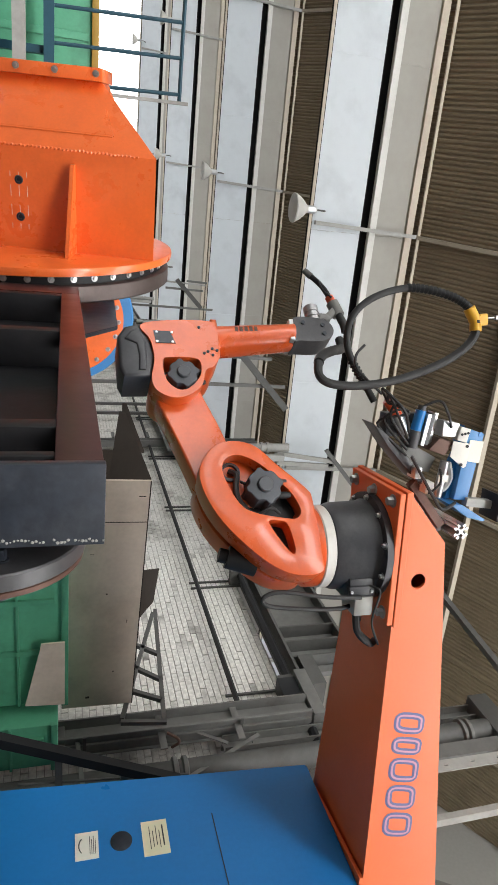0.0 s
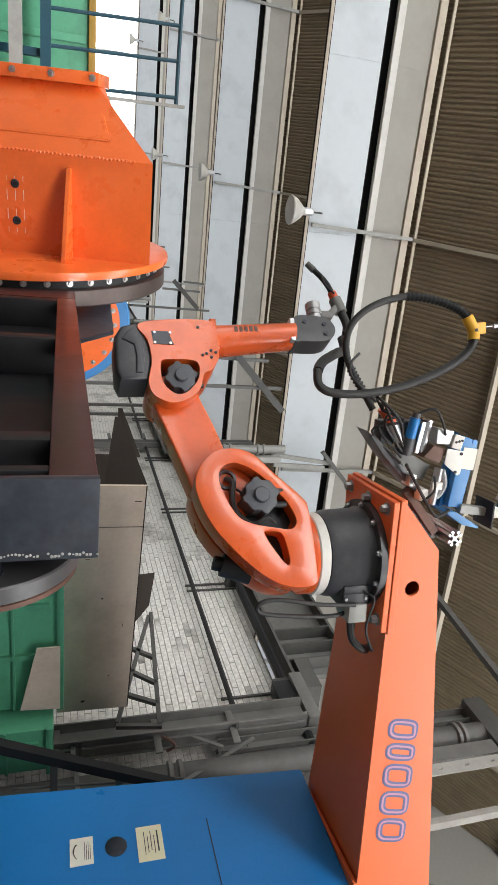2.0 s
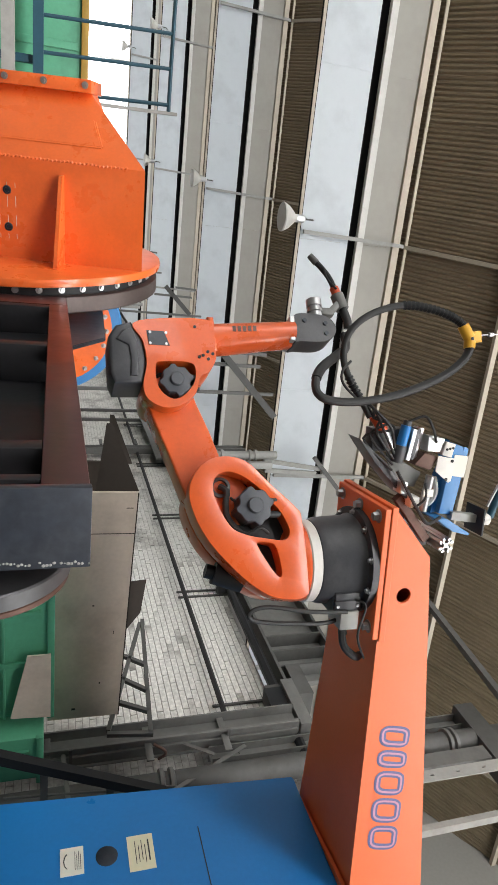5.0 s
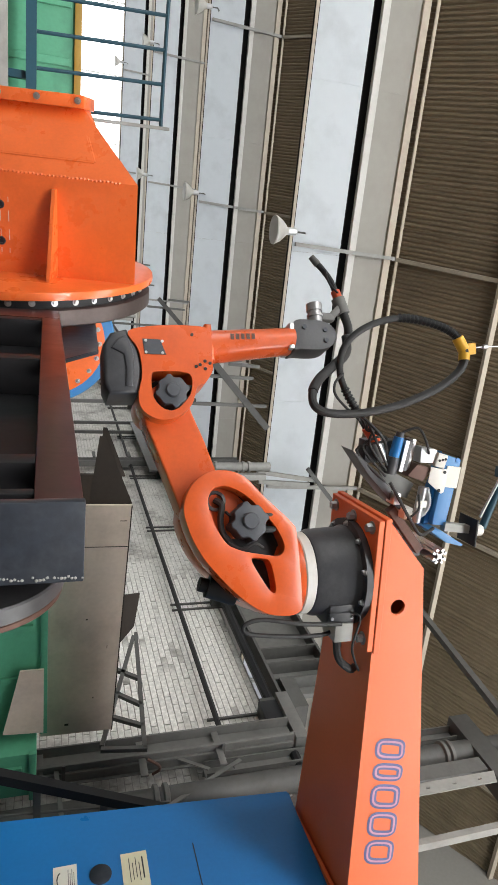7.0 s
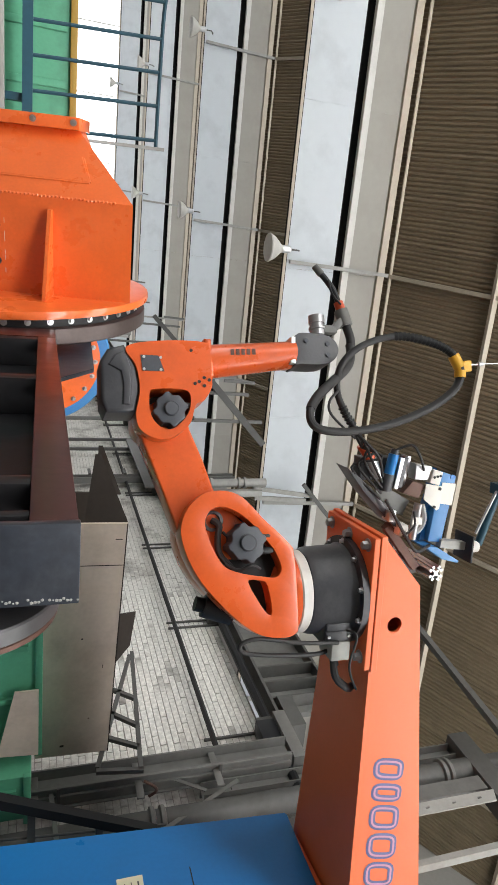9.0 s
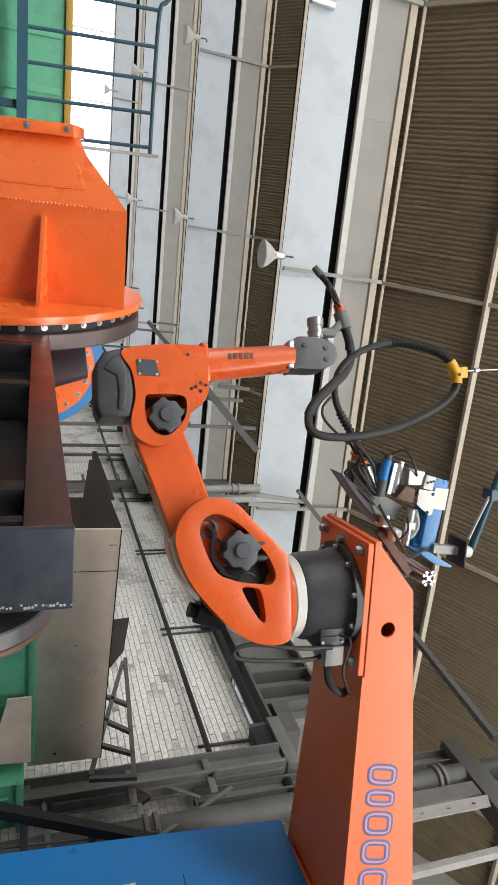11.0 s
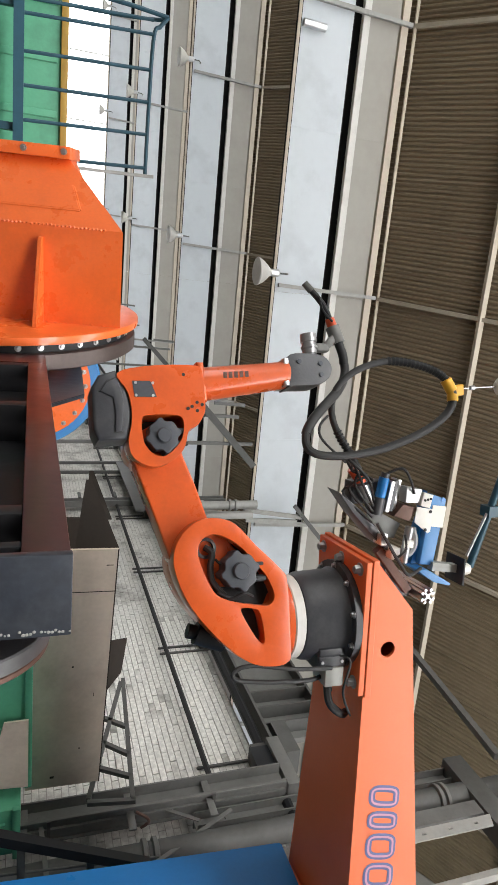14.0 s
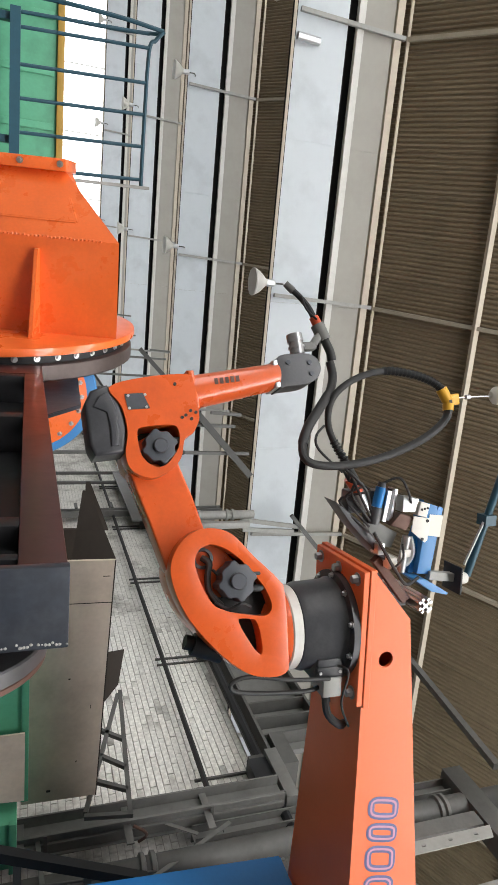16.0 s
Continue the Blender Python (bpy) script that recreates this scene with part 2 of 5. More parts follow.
def plate(bm, outline, depth, holes=(), m=None, bevel=0.0, closed=False):
    """A slab: an outline in x and z with holes, from y = 0 to y = depth. closed: the outlines are smooth curves."""
    loops = [outline, *holes]
    if closed:
        loops = [[tuple(v)[::2] for v in smooth_path([(x, 0, z) for x, z in (l[-1:] + l + l[:2])], 4)[4:-5]] for l in [list(l) for l in loops]]
    edges, verts = [], []
    for l in loops:
        vs = [bm.verts.new((x, 0, z)) for x, z in l]
        verts += vs
        edges += [bm.edges.new((vs[i], vs[(i + 1) % len(vs)])) for i in range(len(vs))]
    faces = [g for g in bmesh.ops.triangle_fill(bm, edges=edges, use_beauty=True, use_dissolve=False)["geom"] if isinstance(g, bmesh.types.BMFace)]
    ex = bmesh.ops.extrude_face_region(bm, geom=faces)["geom"]
    top = [g for g in ex if isinstance(g, bmesh.types.BMVert)]
    bmesh.ops.translate(bm, vec=(0, depth, 0), verts=top)
    bmesh.ops.recalc_face_normals(bm, faces=bm.faces)
    if bevel:
        vset = set(verts) | set(top)
        rim = [e for e in bm.edges if e.verts[0] in vset and e.verts[1] in vset and len(e.link_faces) == 2 and e.calc_face_angle(0) > 0.9]
        rim = [e for e in rim if abs(e.verts[0].co.y - e.verts[1].co.y) < 1e-6]
        r = bmesh.ops.bevel(bm, geom=rim, offset=bevel, segments=3, affect="EDGES", profile=0.5, clamp_overlap=True)
        place(bm, list(bm.verts), m)
    else:
        place(bm, verts + top, m)
    return bm


def hexa(bm, bottom, top):
    """A solid between two four-cornered faces."""
    a, b = [bm.verts.new(p) for p in bottom], [bm.verts.new(p) for p in top]
    bm.faces.new(a[::-1])
    bm.faces.new(b)
    for i in range(4):
        bm.faces.new((a[i], a[(i + 1) % 4], b[(i + 1) % 4], b[i]))
    return bm


def mesh_of(name, bm, mat, smooth=True):
    bmesh.ops.recalc_face_normals(bm, faces=bm.faces)
    me = bpy.data.meshes.new(name)
    bm.to_mesh(me)
    bm.free()
    me.materials.append(mat)
    if smooth:
        me.shade_smooth()
        me.set_sharp_from_angle(angle=radians(32))
    return me


def crisp(ob):
    """Keeps the broad front and back faces flat between rounded edges."""
    for p in ob.data.polygons:
        if abs(p.normal.y) > 0.999:
            p.use_smooth = False
    return ob


def part(name, bm, mat, parent=None, label="", smooth=True, kind=""):
    ob = new(name, mesh_of(name, bm, mat, smooth))
    ob.parent = parent
    return tagged(ob, label=label, kind=kind)


def thing(name, m, label, category, group=""):
    ob = new(name)
    ob.empty_display_size = 0.1
    ob.matrix_world = m
    return tagged(ob, label, category, group)


def solid(name, bm, mat, label, category, group="", m=None, smooth=True):
    ob = tagged(part(name, bm, mat, None, smooth=smooth), label, category, group)
    if m is not None:
        ob.matrix_world = m
    return ob


def structure(name, bm, mat, label, category, smooth=False):
    return tagged(part(name, bm, mat, None, smooth=smooth), label, category, kind="structure")


def BM():
    return bmesh.new()


def hbeam(bm, a, b, w=0.2, h=0.2, t=0.014, side=(1, 0, 0)):
    """A rolled H section from a to b."""
    a, b, s = Vector(a), Vector(b), Vector(side).normalized()
    z = (b - a).normalized()
    s = (s - z * s.dot(z)).normalized()
    y = z.cross(s)
    m = Matrix((s, y, z)).transposed().to_4x4()
    m.translation = a
    n = (b - a).length
    box(bm, -w / 2, w / 2, -h / 2, -h / 2 + t, 0, n, m)
    box(bm, -w / 2, w / 2, h / 2 - t, h / 2, 0, n, m)
    box(bm, -t / 2, t / 2, -h / 2 + t, h / 2 - t, 0, n, m)
    return bm


def bar(bm, a, b, w, h=None, side=(0, 0, 1)):
    """A square bar from a to b."""
    a, b, s = Vector(a), Vector(b), Vector(side).normalized()
    h = h or w
    z = (b - a).normalized()
    if abs(s.dot(z)) > 0.95:
        s = Vector((1, 0, 0)) if abs(z.x) < 0.9 else Vector((0, 1, 0))
    s = (s - z * s.dot(z)).normalized()
    y = z.cross(s)
    m = Matrix((s, y, z)).transposed().to_4x4()
    m.translation = a
    return box(bm, -w / 2, w / 2, -h / 2, h / 2, 0, (b - a).length, m)


def bolt(bm, m, r=0.016, h=0.014):
    """A hexagon head with its washer."""
    lathe(bm, [(r * 1.5, 0), (r * 1.5, 0.004)], m, 14)
    lathe(bm, [(r, 0.004), (r, 0.004 + h * 0.8), (r * 0.85, 0.004 + h)], m, 6)
    return bm

# ---- the hall ----
Y_BACK, Y_END = -14.3, 46.6
bm = BM()
box(bm, X_WEST - 40, X_EAST + 40, Y_BACK - 40, Y_END + 60, FLOOR - 0.3, FLOOR)
structure("floor", bm, CONCRETE, "grey worn concrete hall floor", "floor")
# east, west and south walls are added to shut out the open sky
bm = BM()
box(bm, X_EAST, X_EAST + 0.25, Y_BACK, Y_END, FLOOR, 15)
structure("wall_east", bm, PLASTER, "grey plastered hall side wall", "wall")
# west opening and its bars are added out of view for the fill lamp
bm = BM()
for z0, z1 in ((FLOOR, 1.8), (6.6, 15)):
    box(bm, X_WEST - 0.25, X_WEST, Y_BACK, Y_END, z0, z1)
box(bm, X_WEST - 0.25, X_WEST, Y_BACK, -9, 1.8, 6.6)
box(bm, X_WEST - 0.25, X_WEST, 15, Y_END, 1.8, 6.6)
structure("wall_west", bm, PLASTER, "unseen grey plastered side wall with an added window opening", "wall")
win = structure("window_2", BM(), GALV, "unseen steel window bars added before the west fill lamp", "window")
bm = BM()
for i in range(25):
    box(bm, X_WEST - 0.16, X_WEST - 0.1, -9.02 + i, -8.98 + i, 1.8, 6.6)
for z in (1.83, 3.4, 5.0, 6.57):
    box(bm, X_WEST - 0.15, X_WEST - 0.11, -9, 15, z - 0.03, z + 0.03)
part("window_frame", bm, GALV, win)
bm = BM()
box(bm, X_WEST, X_EAST, Y_BACK - 0.25, Y_BACK, FLOOR, 15)
structure("wall_south", bm, PLASTER, "unseen grey plastered wall added to close the hall's back", "wall")
bm = BM()
box(bm, X_WEST, X_EAST, Y_END, Y_END + 0.25, FLOOR, 1.2)
box(bm, X_WEST, X_EAST, Y_END, Y_END + 0.25, 8.2, 15)
box(bm, X_WEST, -21, Y_END, Y_END + 0.25, 1.2, 8.2)
box(bm, 11, X_EAST, Y_END, Y_END + 0.25, 1.2, 8.2)
structure("wall_north", bm, PLASTER, "far end wall with a broad band of windows", "wall")

# the far window band, bright with daylight
win = structure("window_1", BM(), GALV, "broad steel-framed window band, bright with daylight", "window")
bm = BM()
for i in range(9):
    box(bm, -21.03 + 4 * i, -20.97 + 4 * i, Y_END - 0.04, Y_END + 0.06, 1.2, 8.2)
for z in (1.23, 8.17):
    box(bm, -21, 11, Y_END - 0.03, Y_END + 0.05, z - 0.03, z + 0.03)
part("window_frame", bm, WHITE, win)
bm = BM()
box(bm, -21, 11, Y_END + 0.08, Y_END + 0.1, 1.2, 8.2)
part("pane", bm, DAYLIGHT, win, "sheet of bright window glass")


def slope_z(y, face):
    return Z_EAVE + (face - y) * (Z_RIDGE - Z_EAVE) / BAY


SLOPE = math.atan2(Z_RIDGE - Z_EAVE, BAY)
WAVE = 0.088
n_w = int((X_EAST - X_WEST) / WAVE)
for k in range(-2, 5):
    face = FACE0 + k * BAY
    dz0 = DROP.get(k, 0.0)
    low_z, eave = Z_LOW + dz0, Z_EAVE + dz0
    # corrugated sheeting of one roof slope; every ninth wave laps over the next sheet
    bm = BM()
    cols = []
    for i in range(-40, n_w * 4 + 1):
        x = X_WEST + i * WAVE / 4
        dz = (0.0, 0.04, 0.04, 0.0)[i % 4] + (-0.014 if (i // 4) % 9 == 0 else 0.0)
        cols.append([bm.verts.new((x + (face - y) * DRIFT, y, slope_z(y, face) + dz0 + 0.12 + dz)) for y in (face - BAY, face + 0.12)])
    for a, b in zip(cols, cols[1:]):
        bm.faces.new((a[0], b[0], b[1], a[1]))
    structure("ceiling", bm, ROOF, "brown corrugated sheeting under a saw-tooth roof slope", "ceiling")
    # valley girder face: white sheets, narrow black slot, pale angle, beige sheets
    bm = BM()
    box(bm, X_WEST, X_EAST, face - 0.05, face + 0.05, 7.12 + dz0, 7.25 + dz0)
    girder = structure("valley_girder", bm, WHITE, "white sheet-clad valley girder under the roof", "girder")
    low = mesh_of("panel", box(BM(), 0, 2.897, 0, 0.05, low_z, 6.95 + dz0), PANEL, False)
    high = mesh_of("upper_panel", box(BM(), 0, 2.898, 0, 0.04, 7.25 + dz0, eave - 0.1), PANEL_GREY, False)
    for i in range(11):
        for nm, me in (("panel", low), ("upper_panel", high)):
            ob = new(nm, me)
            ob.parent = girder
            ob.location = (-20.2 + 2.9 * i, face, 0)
    # solid near-black strip draws the open slot's darkness
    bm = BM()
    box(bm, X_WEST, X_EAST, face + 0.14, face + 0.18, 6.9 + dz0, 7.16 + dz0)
    part("slot_backing", bm, GAP, girder, "near-black strip drawn for the dark of the open slot")
    bm = BM()
    box(bm, X_WEST, X_EAST, face - 0.06, face + 0.05, eave - 0.1, eave + 0.04)
    part("eave_angle", bm, TAN, girder, "cream painted steel angle")
    bm = BM()
    box(bm, X_WEST, X_EAST, face - 0.13, face - 0.09, eave + 0.12, eave + 0.175)
    part("gutter_edge", bm, TAN, girder, "thin cream painted edge strip")
    bm = BM()
    box(bm, X_WEST, X_EAST, face - 0.07, face - 0.045, low_z - 0.055, low_z - 0.005)
    part("bottom_flange", bm, TAN, girder, "cream painted bottom flange")
    # black strips draw the shade in the seam behind the flange
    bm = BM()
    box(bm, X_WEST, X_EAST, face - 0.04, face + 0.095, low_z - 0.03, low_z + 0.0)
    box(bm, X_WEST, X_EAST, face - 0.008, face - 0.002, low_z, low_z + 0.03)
    part("shadow_gap", bm, GAP, girder, "black strip drawn for the shade behind the flange")
    # posts and rafters at even steps
    for i in range(-3, 3):
        x = 0.0 + 4.83 * i - 0.93 * k
        if not X_WEST < x < X_EAST:
            continue
        bm = BM()
        bar(bm, (x - 0.03, face - 0.09, low_z + 0.06), (x + 0.05, face - 0.09, eave + 0.1), 0.07, 0.07)
        part("post", bm, GALV, girder, "pale steel post")
        bm = BM()
        bar(bm, (x + 0.06, face - 0.14, slope_z(face - 0.14, face) + dz0 + 0.06), (x + 0.06 + (BAY - 0.44) * DRIFT, face - BAY + 0.3, slope_z(face - BAY + 0.3, face) + dz0 + 0.06), 0.08, 0.07)
        part("rafter", bm, RAFTER, girder, "dull brown rafter")
    for f in (0.2265, 0.46, 0.7):
        y = face - BAY * f
        bm = BM()
        box(bm, X_WEST, X_EAST, y - 0.04, y + 0.04, slope_z(y, face) + dz0 + 0.0, slope_z(y, face) + dz0 + 0.1)
        part("purlin", bm, TAN, girder, "cream painted roof purlin")
    # glazing of the saw tooth
    glaz = structure("roof_window", BM(), GALV, "upright saw-tooth roof glazing with steel bars", "window")
    bm = BM()
    for i in range(35):
        x = X_WEST + i
        box(bm, x - 0.02, x + 0.02, face + 0.14, face + 0.2, eave + 0.2, Z_RIDGE + dz0 + 0.1)
    part("window_frame", bm, GALV, glaz)


def bay_lamp():
    t = thing("high_bay_lamp", pose(0, 0, 0), "grey-white enamel bell lamp hanging below the roof girder", "lamp", "bell lamps under the roof")
    bm = BM()
    lathe(bm, [(0.25, 0.0), (0.255, 0.02), (0.2, 0.12), (0.13, 0.2), (0.075, 0.25), (0.06, 0.3), (0.0601, 0.3), (0.05, 0.25), (0.11, 0.19), (0.18, 0.11), (0.235, 0.015)])
    part("shade", bm, ENAMEL, t)
    bm = BM()
    lathe(bm, [(0.07, 0.28), (0.07, 0.42), (0.045, 0.45)])
    part("housing", bm, ALU, t, "bare metal lamp housing")
    bm = BM()
    lathe(bm, [(0.02, 0.05), (0.06, 0.09), (0.075, 0.16), (0.05, 0.24), (0.03, 0.28)])
    part("bulb", bm, WHITE, t, "unlit frosted bulb")
    bm = BM()
    tube(bm, [(0, 0, 0.44), (0, 0, 0.6), (0, 0.16, 0.68), (0, 0.24, 0.68)], 0.016)
    part("hanger", bm, GREY_STEEL, t, "short grey hanger")
    return t


lamp = bay_lamp()
lamp.matrix_world = pose(-0.24, FACE0 - 0.22, 5.5)
for k in range(0, 4):
    for i in range(-3, 1):
        if k == 0 and i == 0:
            continue
        copy_thing(lamp, pose(-0.24 + 4.85 * i - 0.95 * k, FACE0 + k * BAY - 0.22, 5.5 + DROP.get(k, 0.0)))
bm = BM()
cyl(bm, (-4.44, FACE0 - 0.09, 5.98), (-4.42, FACE0 - 0.09, 6.4), 0.065)
solid("ballast_can", bm, ALU, "small metal ballast can beside a girder post", "lamp ballast")

# ---- low brick wall, rails and runway at the side ----
WX = 4.4
WY0, WY1, WZ = 2.4, 44.0, 3.7
bm = BM()
box(bm, WX, WX + 0.24, WY0, WY1, FLOOR, WZ)
wall_e = structure("wall_brick", bm, MORTAR, "whitewashed worn brick partition wall", "wall")

bm = BM()
tube(bm, [(WX - 0.12, 2.6, 3.16), (WX - 0.12, 44, 3.16)], 0.028)
solid("wall_pipe", bm, RUBBER, "dark grey pipe along the brick wall", "pipe", "pipes along the brick wall")
bm = BM()
tube(bm, [(WX - 0.16, 2.6, 3.72), (WX - 0.16, 44, 3.72)], 0.045)
solid("wall_pipe", bm, BLACK, "black pipe along the top of the brick wall", "pipe", "pipes along the brick wall")
bm = BM()
tube(bm, [(WX - 0.12, 5.0, 2.05), (WX - 0.12, 44, 2.05)], 0.03)
solid("wall_pipe", bm, GREY_STEEL, "thin grey pipe low on the brick wall", "pipe", "pipes along the brick wall")
for y in (4.78, 6.8, 9.0, 11.2, 13.6, 16.0, 18.6, 21.5, 24.5):
    bk = thing("pipe_bracket", pose(WX, y, 0), "grey steel pipe bracket on the brick wall", "bracket", "pipe brackets")
    bm = BM()
    for dy in (-0.06, 0.06):
        bar(bm, (-0.03, dy, 3.1), (-0.03, dy, 3.74), 0.022)
    part("strap", bm, GREY_STEEL, bk)
    bm = BM()
    box(bm, -0.22, -0.02, -0.05, 0.05, 3.6, 4.0)
    part("lug", bm, GREY_STEEL, bk)

# runway girder above the wall
gird = thing("runway_girder", pose(0, 0, 0), "dark grey steel runway girder above the brick wall", "girder")
bm = BM()
box(bm, WX - 0.06, WX + 0.0, 5.0, 44, 3.86, 4.5)
part("web", bm, MID_GREY, gird)
bm = BM()
box(bm, WX - 0.2, WX + 0.2, 4.9, 44, 3.83, 3.86)
box(bm, WX - 0.2, WX + 0.2, 4.9, 44, 4.5, 4.53)
part("flange", bm, GREY_STEEL, gird)
bm = BM()
for y in (5.1, 5.35, 5.6):
    box(bm, WX - 0.2, WX - 0.06, y, y + 0.02, 3.86, 4.5)
box(bm, WX - 0.22, WX + 0.1, 4.66, 5.1, 3.9, 4.05)
part("stiffener", bm, GREY_STEEL, gird)

# the nearest column is a built-up one with pipe, slotted plate and struts
c = thing("built_up_column", pose(4.2, 0, 0), "grey built-up steel column with downpipe and slotted plate", "column")
bm = BM()
hbeam(bm, (-0.06, 4.30, FLOOR), (-0.06, 4.30, 3.72), 0.2, 0.2, 0.014, (1, 0, 0))
part("shaft", bm, MID_GREY, c)
bm = BM()
hbeam(bm, (0.06, 4.1, 2.9), (0.06, 4.1, 5.3), 0.16, 0.14, 0.012, (1, 0, 0))
part("upper_shaft", bm, MID_GREY, c)
for z in (0.7, 1.55, 2.35, 3.0):
    part("batten", box(BM(), -0.11, -0.095, 4.02, 4.46, z, z + 0.06, bevel=0.003), MID_GREY, c)
for x in (-0.158, -0.075, 0.03):
    part("lip", box(BM(), x - 0.008, x + 0.008, 4.178, 4.2, 0.2, 3.7, bevel=0.003), MID_GREY, c)
for z in (1.75, 3.05):
    part("strap", box(BM(), -0.17, 0.05, 4.165, 4.178, z, z + 0.025), GREY_STEEL, c)
part("bent_clip", tube(BM(), smooth_path([(-0.13, 4.16, 2.42), (-0.1, 4.12, 2.5), (-0.04, 4.13, 2.52), (0.03, 4.16, 2.47)]), 0.012), RUST, c, "rusty bent clip")
bm = BM()
tube(bm, [(0.0, 3.86, 0.3), (0.0, 3.86, 5.9)], 0.1, 24)
part("downpipe", bm, GREY_STEEL, c, "fat grey downpipe")
for z in (2.42, 2.5, 5.0, 5.06):
    part("coupling", lathe(BM(), [(0.105, 0), (0.125, 0.01), (0.125, 0.04), (0.105, 0.05)], pose(0.0, 3.86, z), 24), MID_GREY, c, "pipe coupling ring")
bm = BM()
plate(bm, [(0, 4.2), (0, 5.25), (0.11, 5.3), (0.11, 4.2)], 0.012, [[(0.045, z), (0.065, z), (0.065, z + 0.04), (0.045, z + 0.04)] for z in (4.35, 4.6, 4.85, 5.1)], pose(-0.1, 3.41, 0, 0, 0, 90))
part("slotted_plate", bm, GALV, c, "pale slotted steel plate", smooth=False)
part("angle", box(BM(), -0.09, 0.05, 3.56, 3.6, 4.0, 5.28), MID_GREY, c)
part("angle", box(BM(), -0.09, -0.07, 3.6, 3.7, 4.0, 5.28), MID_GREY, c)
part("strut", bar(BM(), (0, 3.08, 3.9), (0, 3.1, 5.4), 0.07, 0.05), GALV, c, "pale steel strut")
part("strut", bar(BM(), (0.3, 3.2, 3.6), (0.2, 2.3, 4.9), 0.09, 0.03), MID_GREY, c)
part("cross_girder", box(BM(), -0.1, 0.1, 3.3, 4.2, 5.3, 5.5, bevel=0.005), GREY_STEEL, c)
part("brace", bar(BM(), (0, 7.6, 6.27), (0, 4.2, 5.95), 0.07), MID_GREY, c, "diagonal steel brace")
part("bracket", box(BM(), -0.06, 0.06, 4.45, 4.75, 3.56, 3.74, bevel=0.005), BLACK, c, "black bracket")
part("bracket", box(BM(), -0.1, 0.2, 4.2, 4.8, 3.74, 3.86, bevel=0.005), MID_GREY, c)
for a, b in (((-0.12, 3.6, 1.75), (-0.1, 4.3, 1.7)), ((-0.05, 4.1, 3.2), (-0.1, 3.6, 2.3)), ((-0.1, 4.0, 2.9), (-0.05, 4.3, 2.55))):
    part("lacing", bar(BM(), a, b, 0.035, 0.01), MID_GREY, c)
for a, b, mat in (((0.33, 11.3, 5.66), (0.41, 11.3, 6.76), GALV), ((0.12, 11.3, 5.6), (0.32, 11.3, 6.9), GALV), ((0.04, 11.24, 6.65), (1.14, 11.24, 7.64), GREY_STEEL)):
    part("far_strut", bar(BM(), a, b, 0.08, 0.06), mat, c)

# light bracing between the wall columns
for i, (y, x0, z0) in enumerate(((11.3, 2.18, 4.54), (18.8, 1.85, 4.68), (26.3, 1.3, 4.6))):
    br = thing("wall_bracing", pose(x0, y, 0), "grey angle-steel bracing standing before the brick wall", "bracing", "bracing frames")
    part("diagonal", bar(BM(), (0, 0, z0), (1.24 * (1 if i == 0 else 0.62), 0, z0 + 1.17 * (1 if i == 0 else 0.65)), 0.12, 0.08), GREY_STEEL, br)
    for x, za, zb in ((0.78, -1.2, 1.12), (0.02, 0.3, 0.9), (0.25, -0.3, 0.8)):
        part("upright", bar(BM(), (x, 0.06, z0 + za), (x + 0.03, 0.06, z0 + zb), 0.06, 0.05), MID_GREY, br)
    part("foot_post", bar(BM(), (0.82, 0.06, FLOOR), (0.78, 0.06, z0 - 1.15), 0.06, 0.05), MID_GREY, br)

COLS = [4.53 + 7.15 * i for i in range(1, 6)]
for i, y in enumerate(COLS):
    c = thing("hall_column", pose(WX - 0.16, y, 0), "grey riveted steel hall column beside the brick wall", "column", "columns along the brick wall")
    bm = BM()
    hbeam(bm, (0, 0, FLOOR), (0, 0, 5.3), 0.12, 0.18, 0.02, (1, 0, 0))
    part("shaft", bm, MID_GREY, c)
    part("pale_channel", box(BM(), 0.05, 0.17, -0.62, -0.5, 4.4, 5.72, bevel=0.004), GALV, c, "pale slotted channel")
    bm = BM()
    for z in (0.6, 1.7, 2.45, 3.1, 3.75):
        box(bm, -0.16, -0.13, -0.14, 0.14, z, z + 0.05)
    part("batten", bm, GREY_STEEL, c)
    bm = BM()
    cyl(bm, (-0.02, -0.36, 4.3), (-0.02, -0.36, 5.86), 0.085)
    for z in (4.6, 4.72, 5.28, 5.4):
        cyl(bm, (-0.02, -0.36, z), (-0.02, -0.36, z + 0.05), 0.11)
    part("downpipe", bm, GALV, c, "fat pale downpipe with coupling rings")
    for dy in (1.75, 2.45):
        part("side_rail", bar(BM(), (-0.04, dy, 1.6), (-0.04, dy, 3.85), 0.06), GREY_STEEL, c)
    part("gusset", box(BM(), -0.1, -0.06, -0.7, 2.3, 3.42, 3.72, bevel=0.004), GREY_STEEL, c)
# ---- robot station ----
BEAM = pose(1.609, 2.427, 0, 0, 0, -8)

# blue column
blue = thing("blue_cabinet_column", pose(3.36, 2.0, 0), "tall blue sheet-steel machine column carrying the beam", "machine column")
bm = BM()
hexa(bm, [(0, -0.3, FLOOR), (0.95, -0.3, FLOOR), (0.95, 1.23, FLOOR), (0, 1.23, FLOOR)], [(0, -0.3, 3.137), (0.95, -0.3, 3.137), (0.95, 1.02, 3.137), (0, 1.02, 3.137)])
bmesh.ops.bevel(bm, geom=list(bm.edges), offset=0.012, segments=2, affect="EDGES")
part("body", bm, BLUE, blue)
bm = BM()
box(bm, -0.003, 0.0, 0.31, 0.766, 2.444, 2.45)
part("door_seam", bm, INK, blue, "thin dark panel seam")
bm = BM()
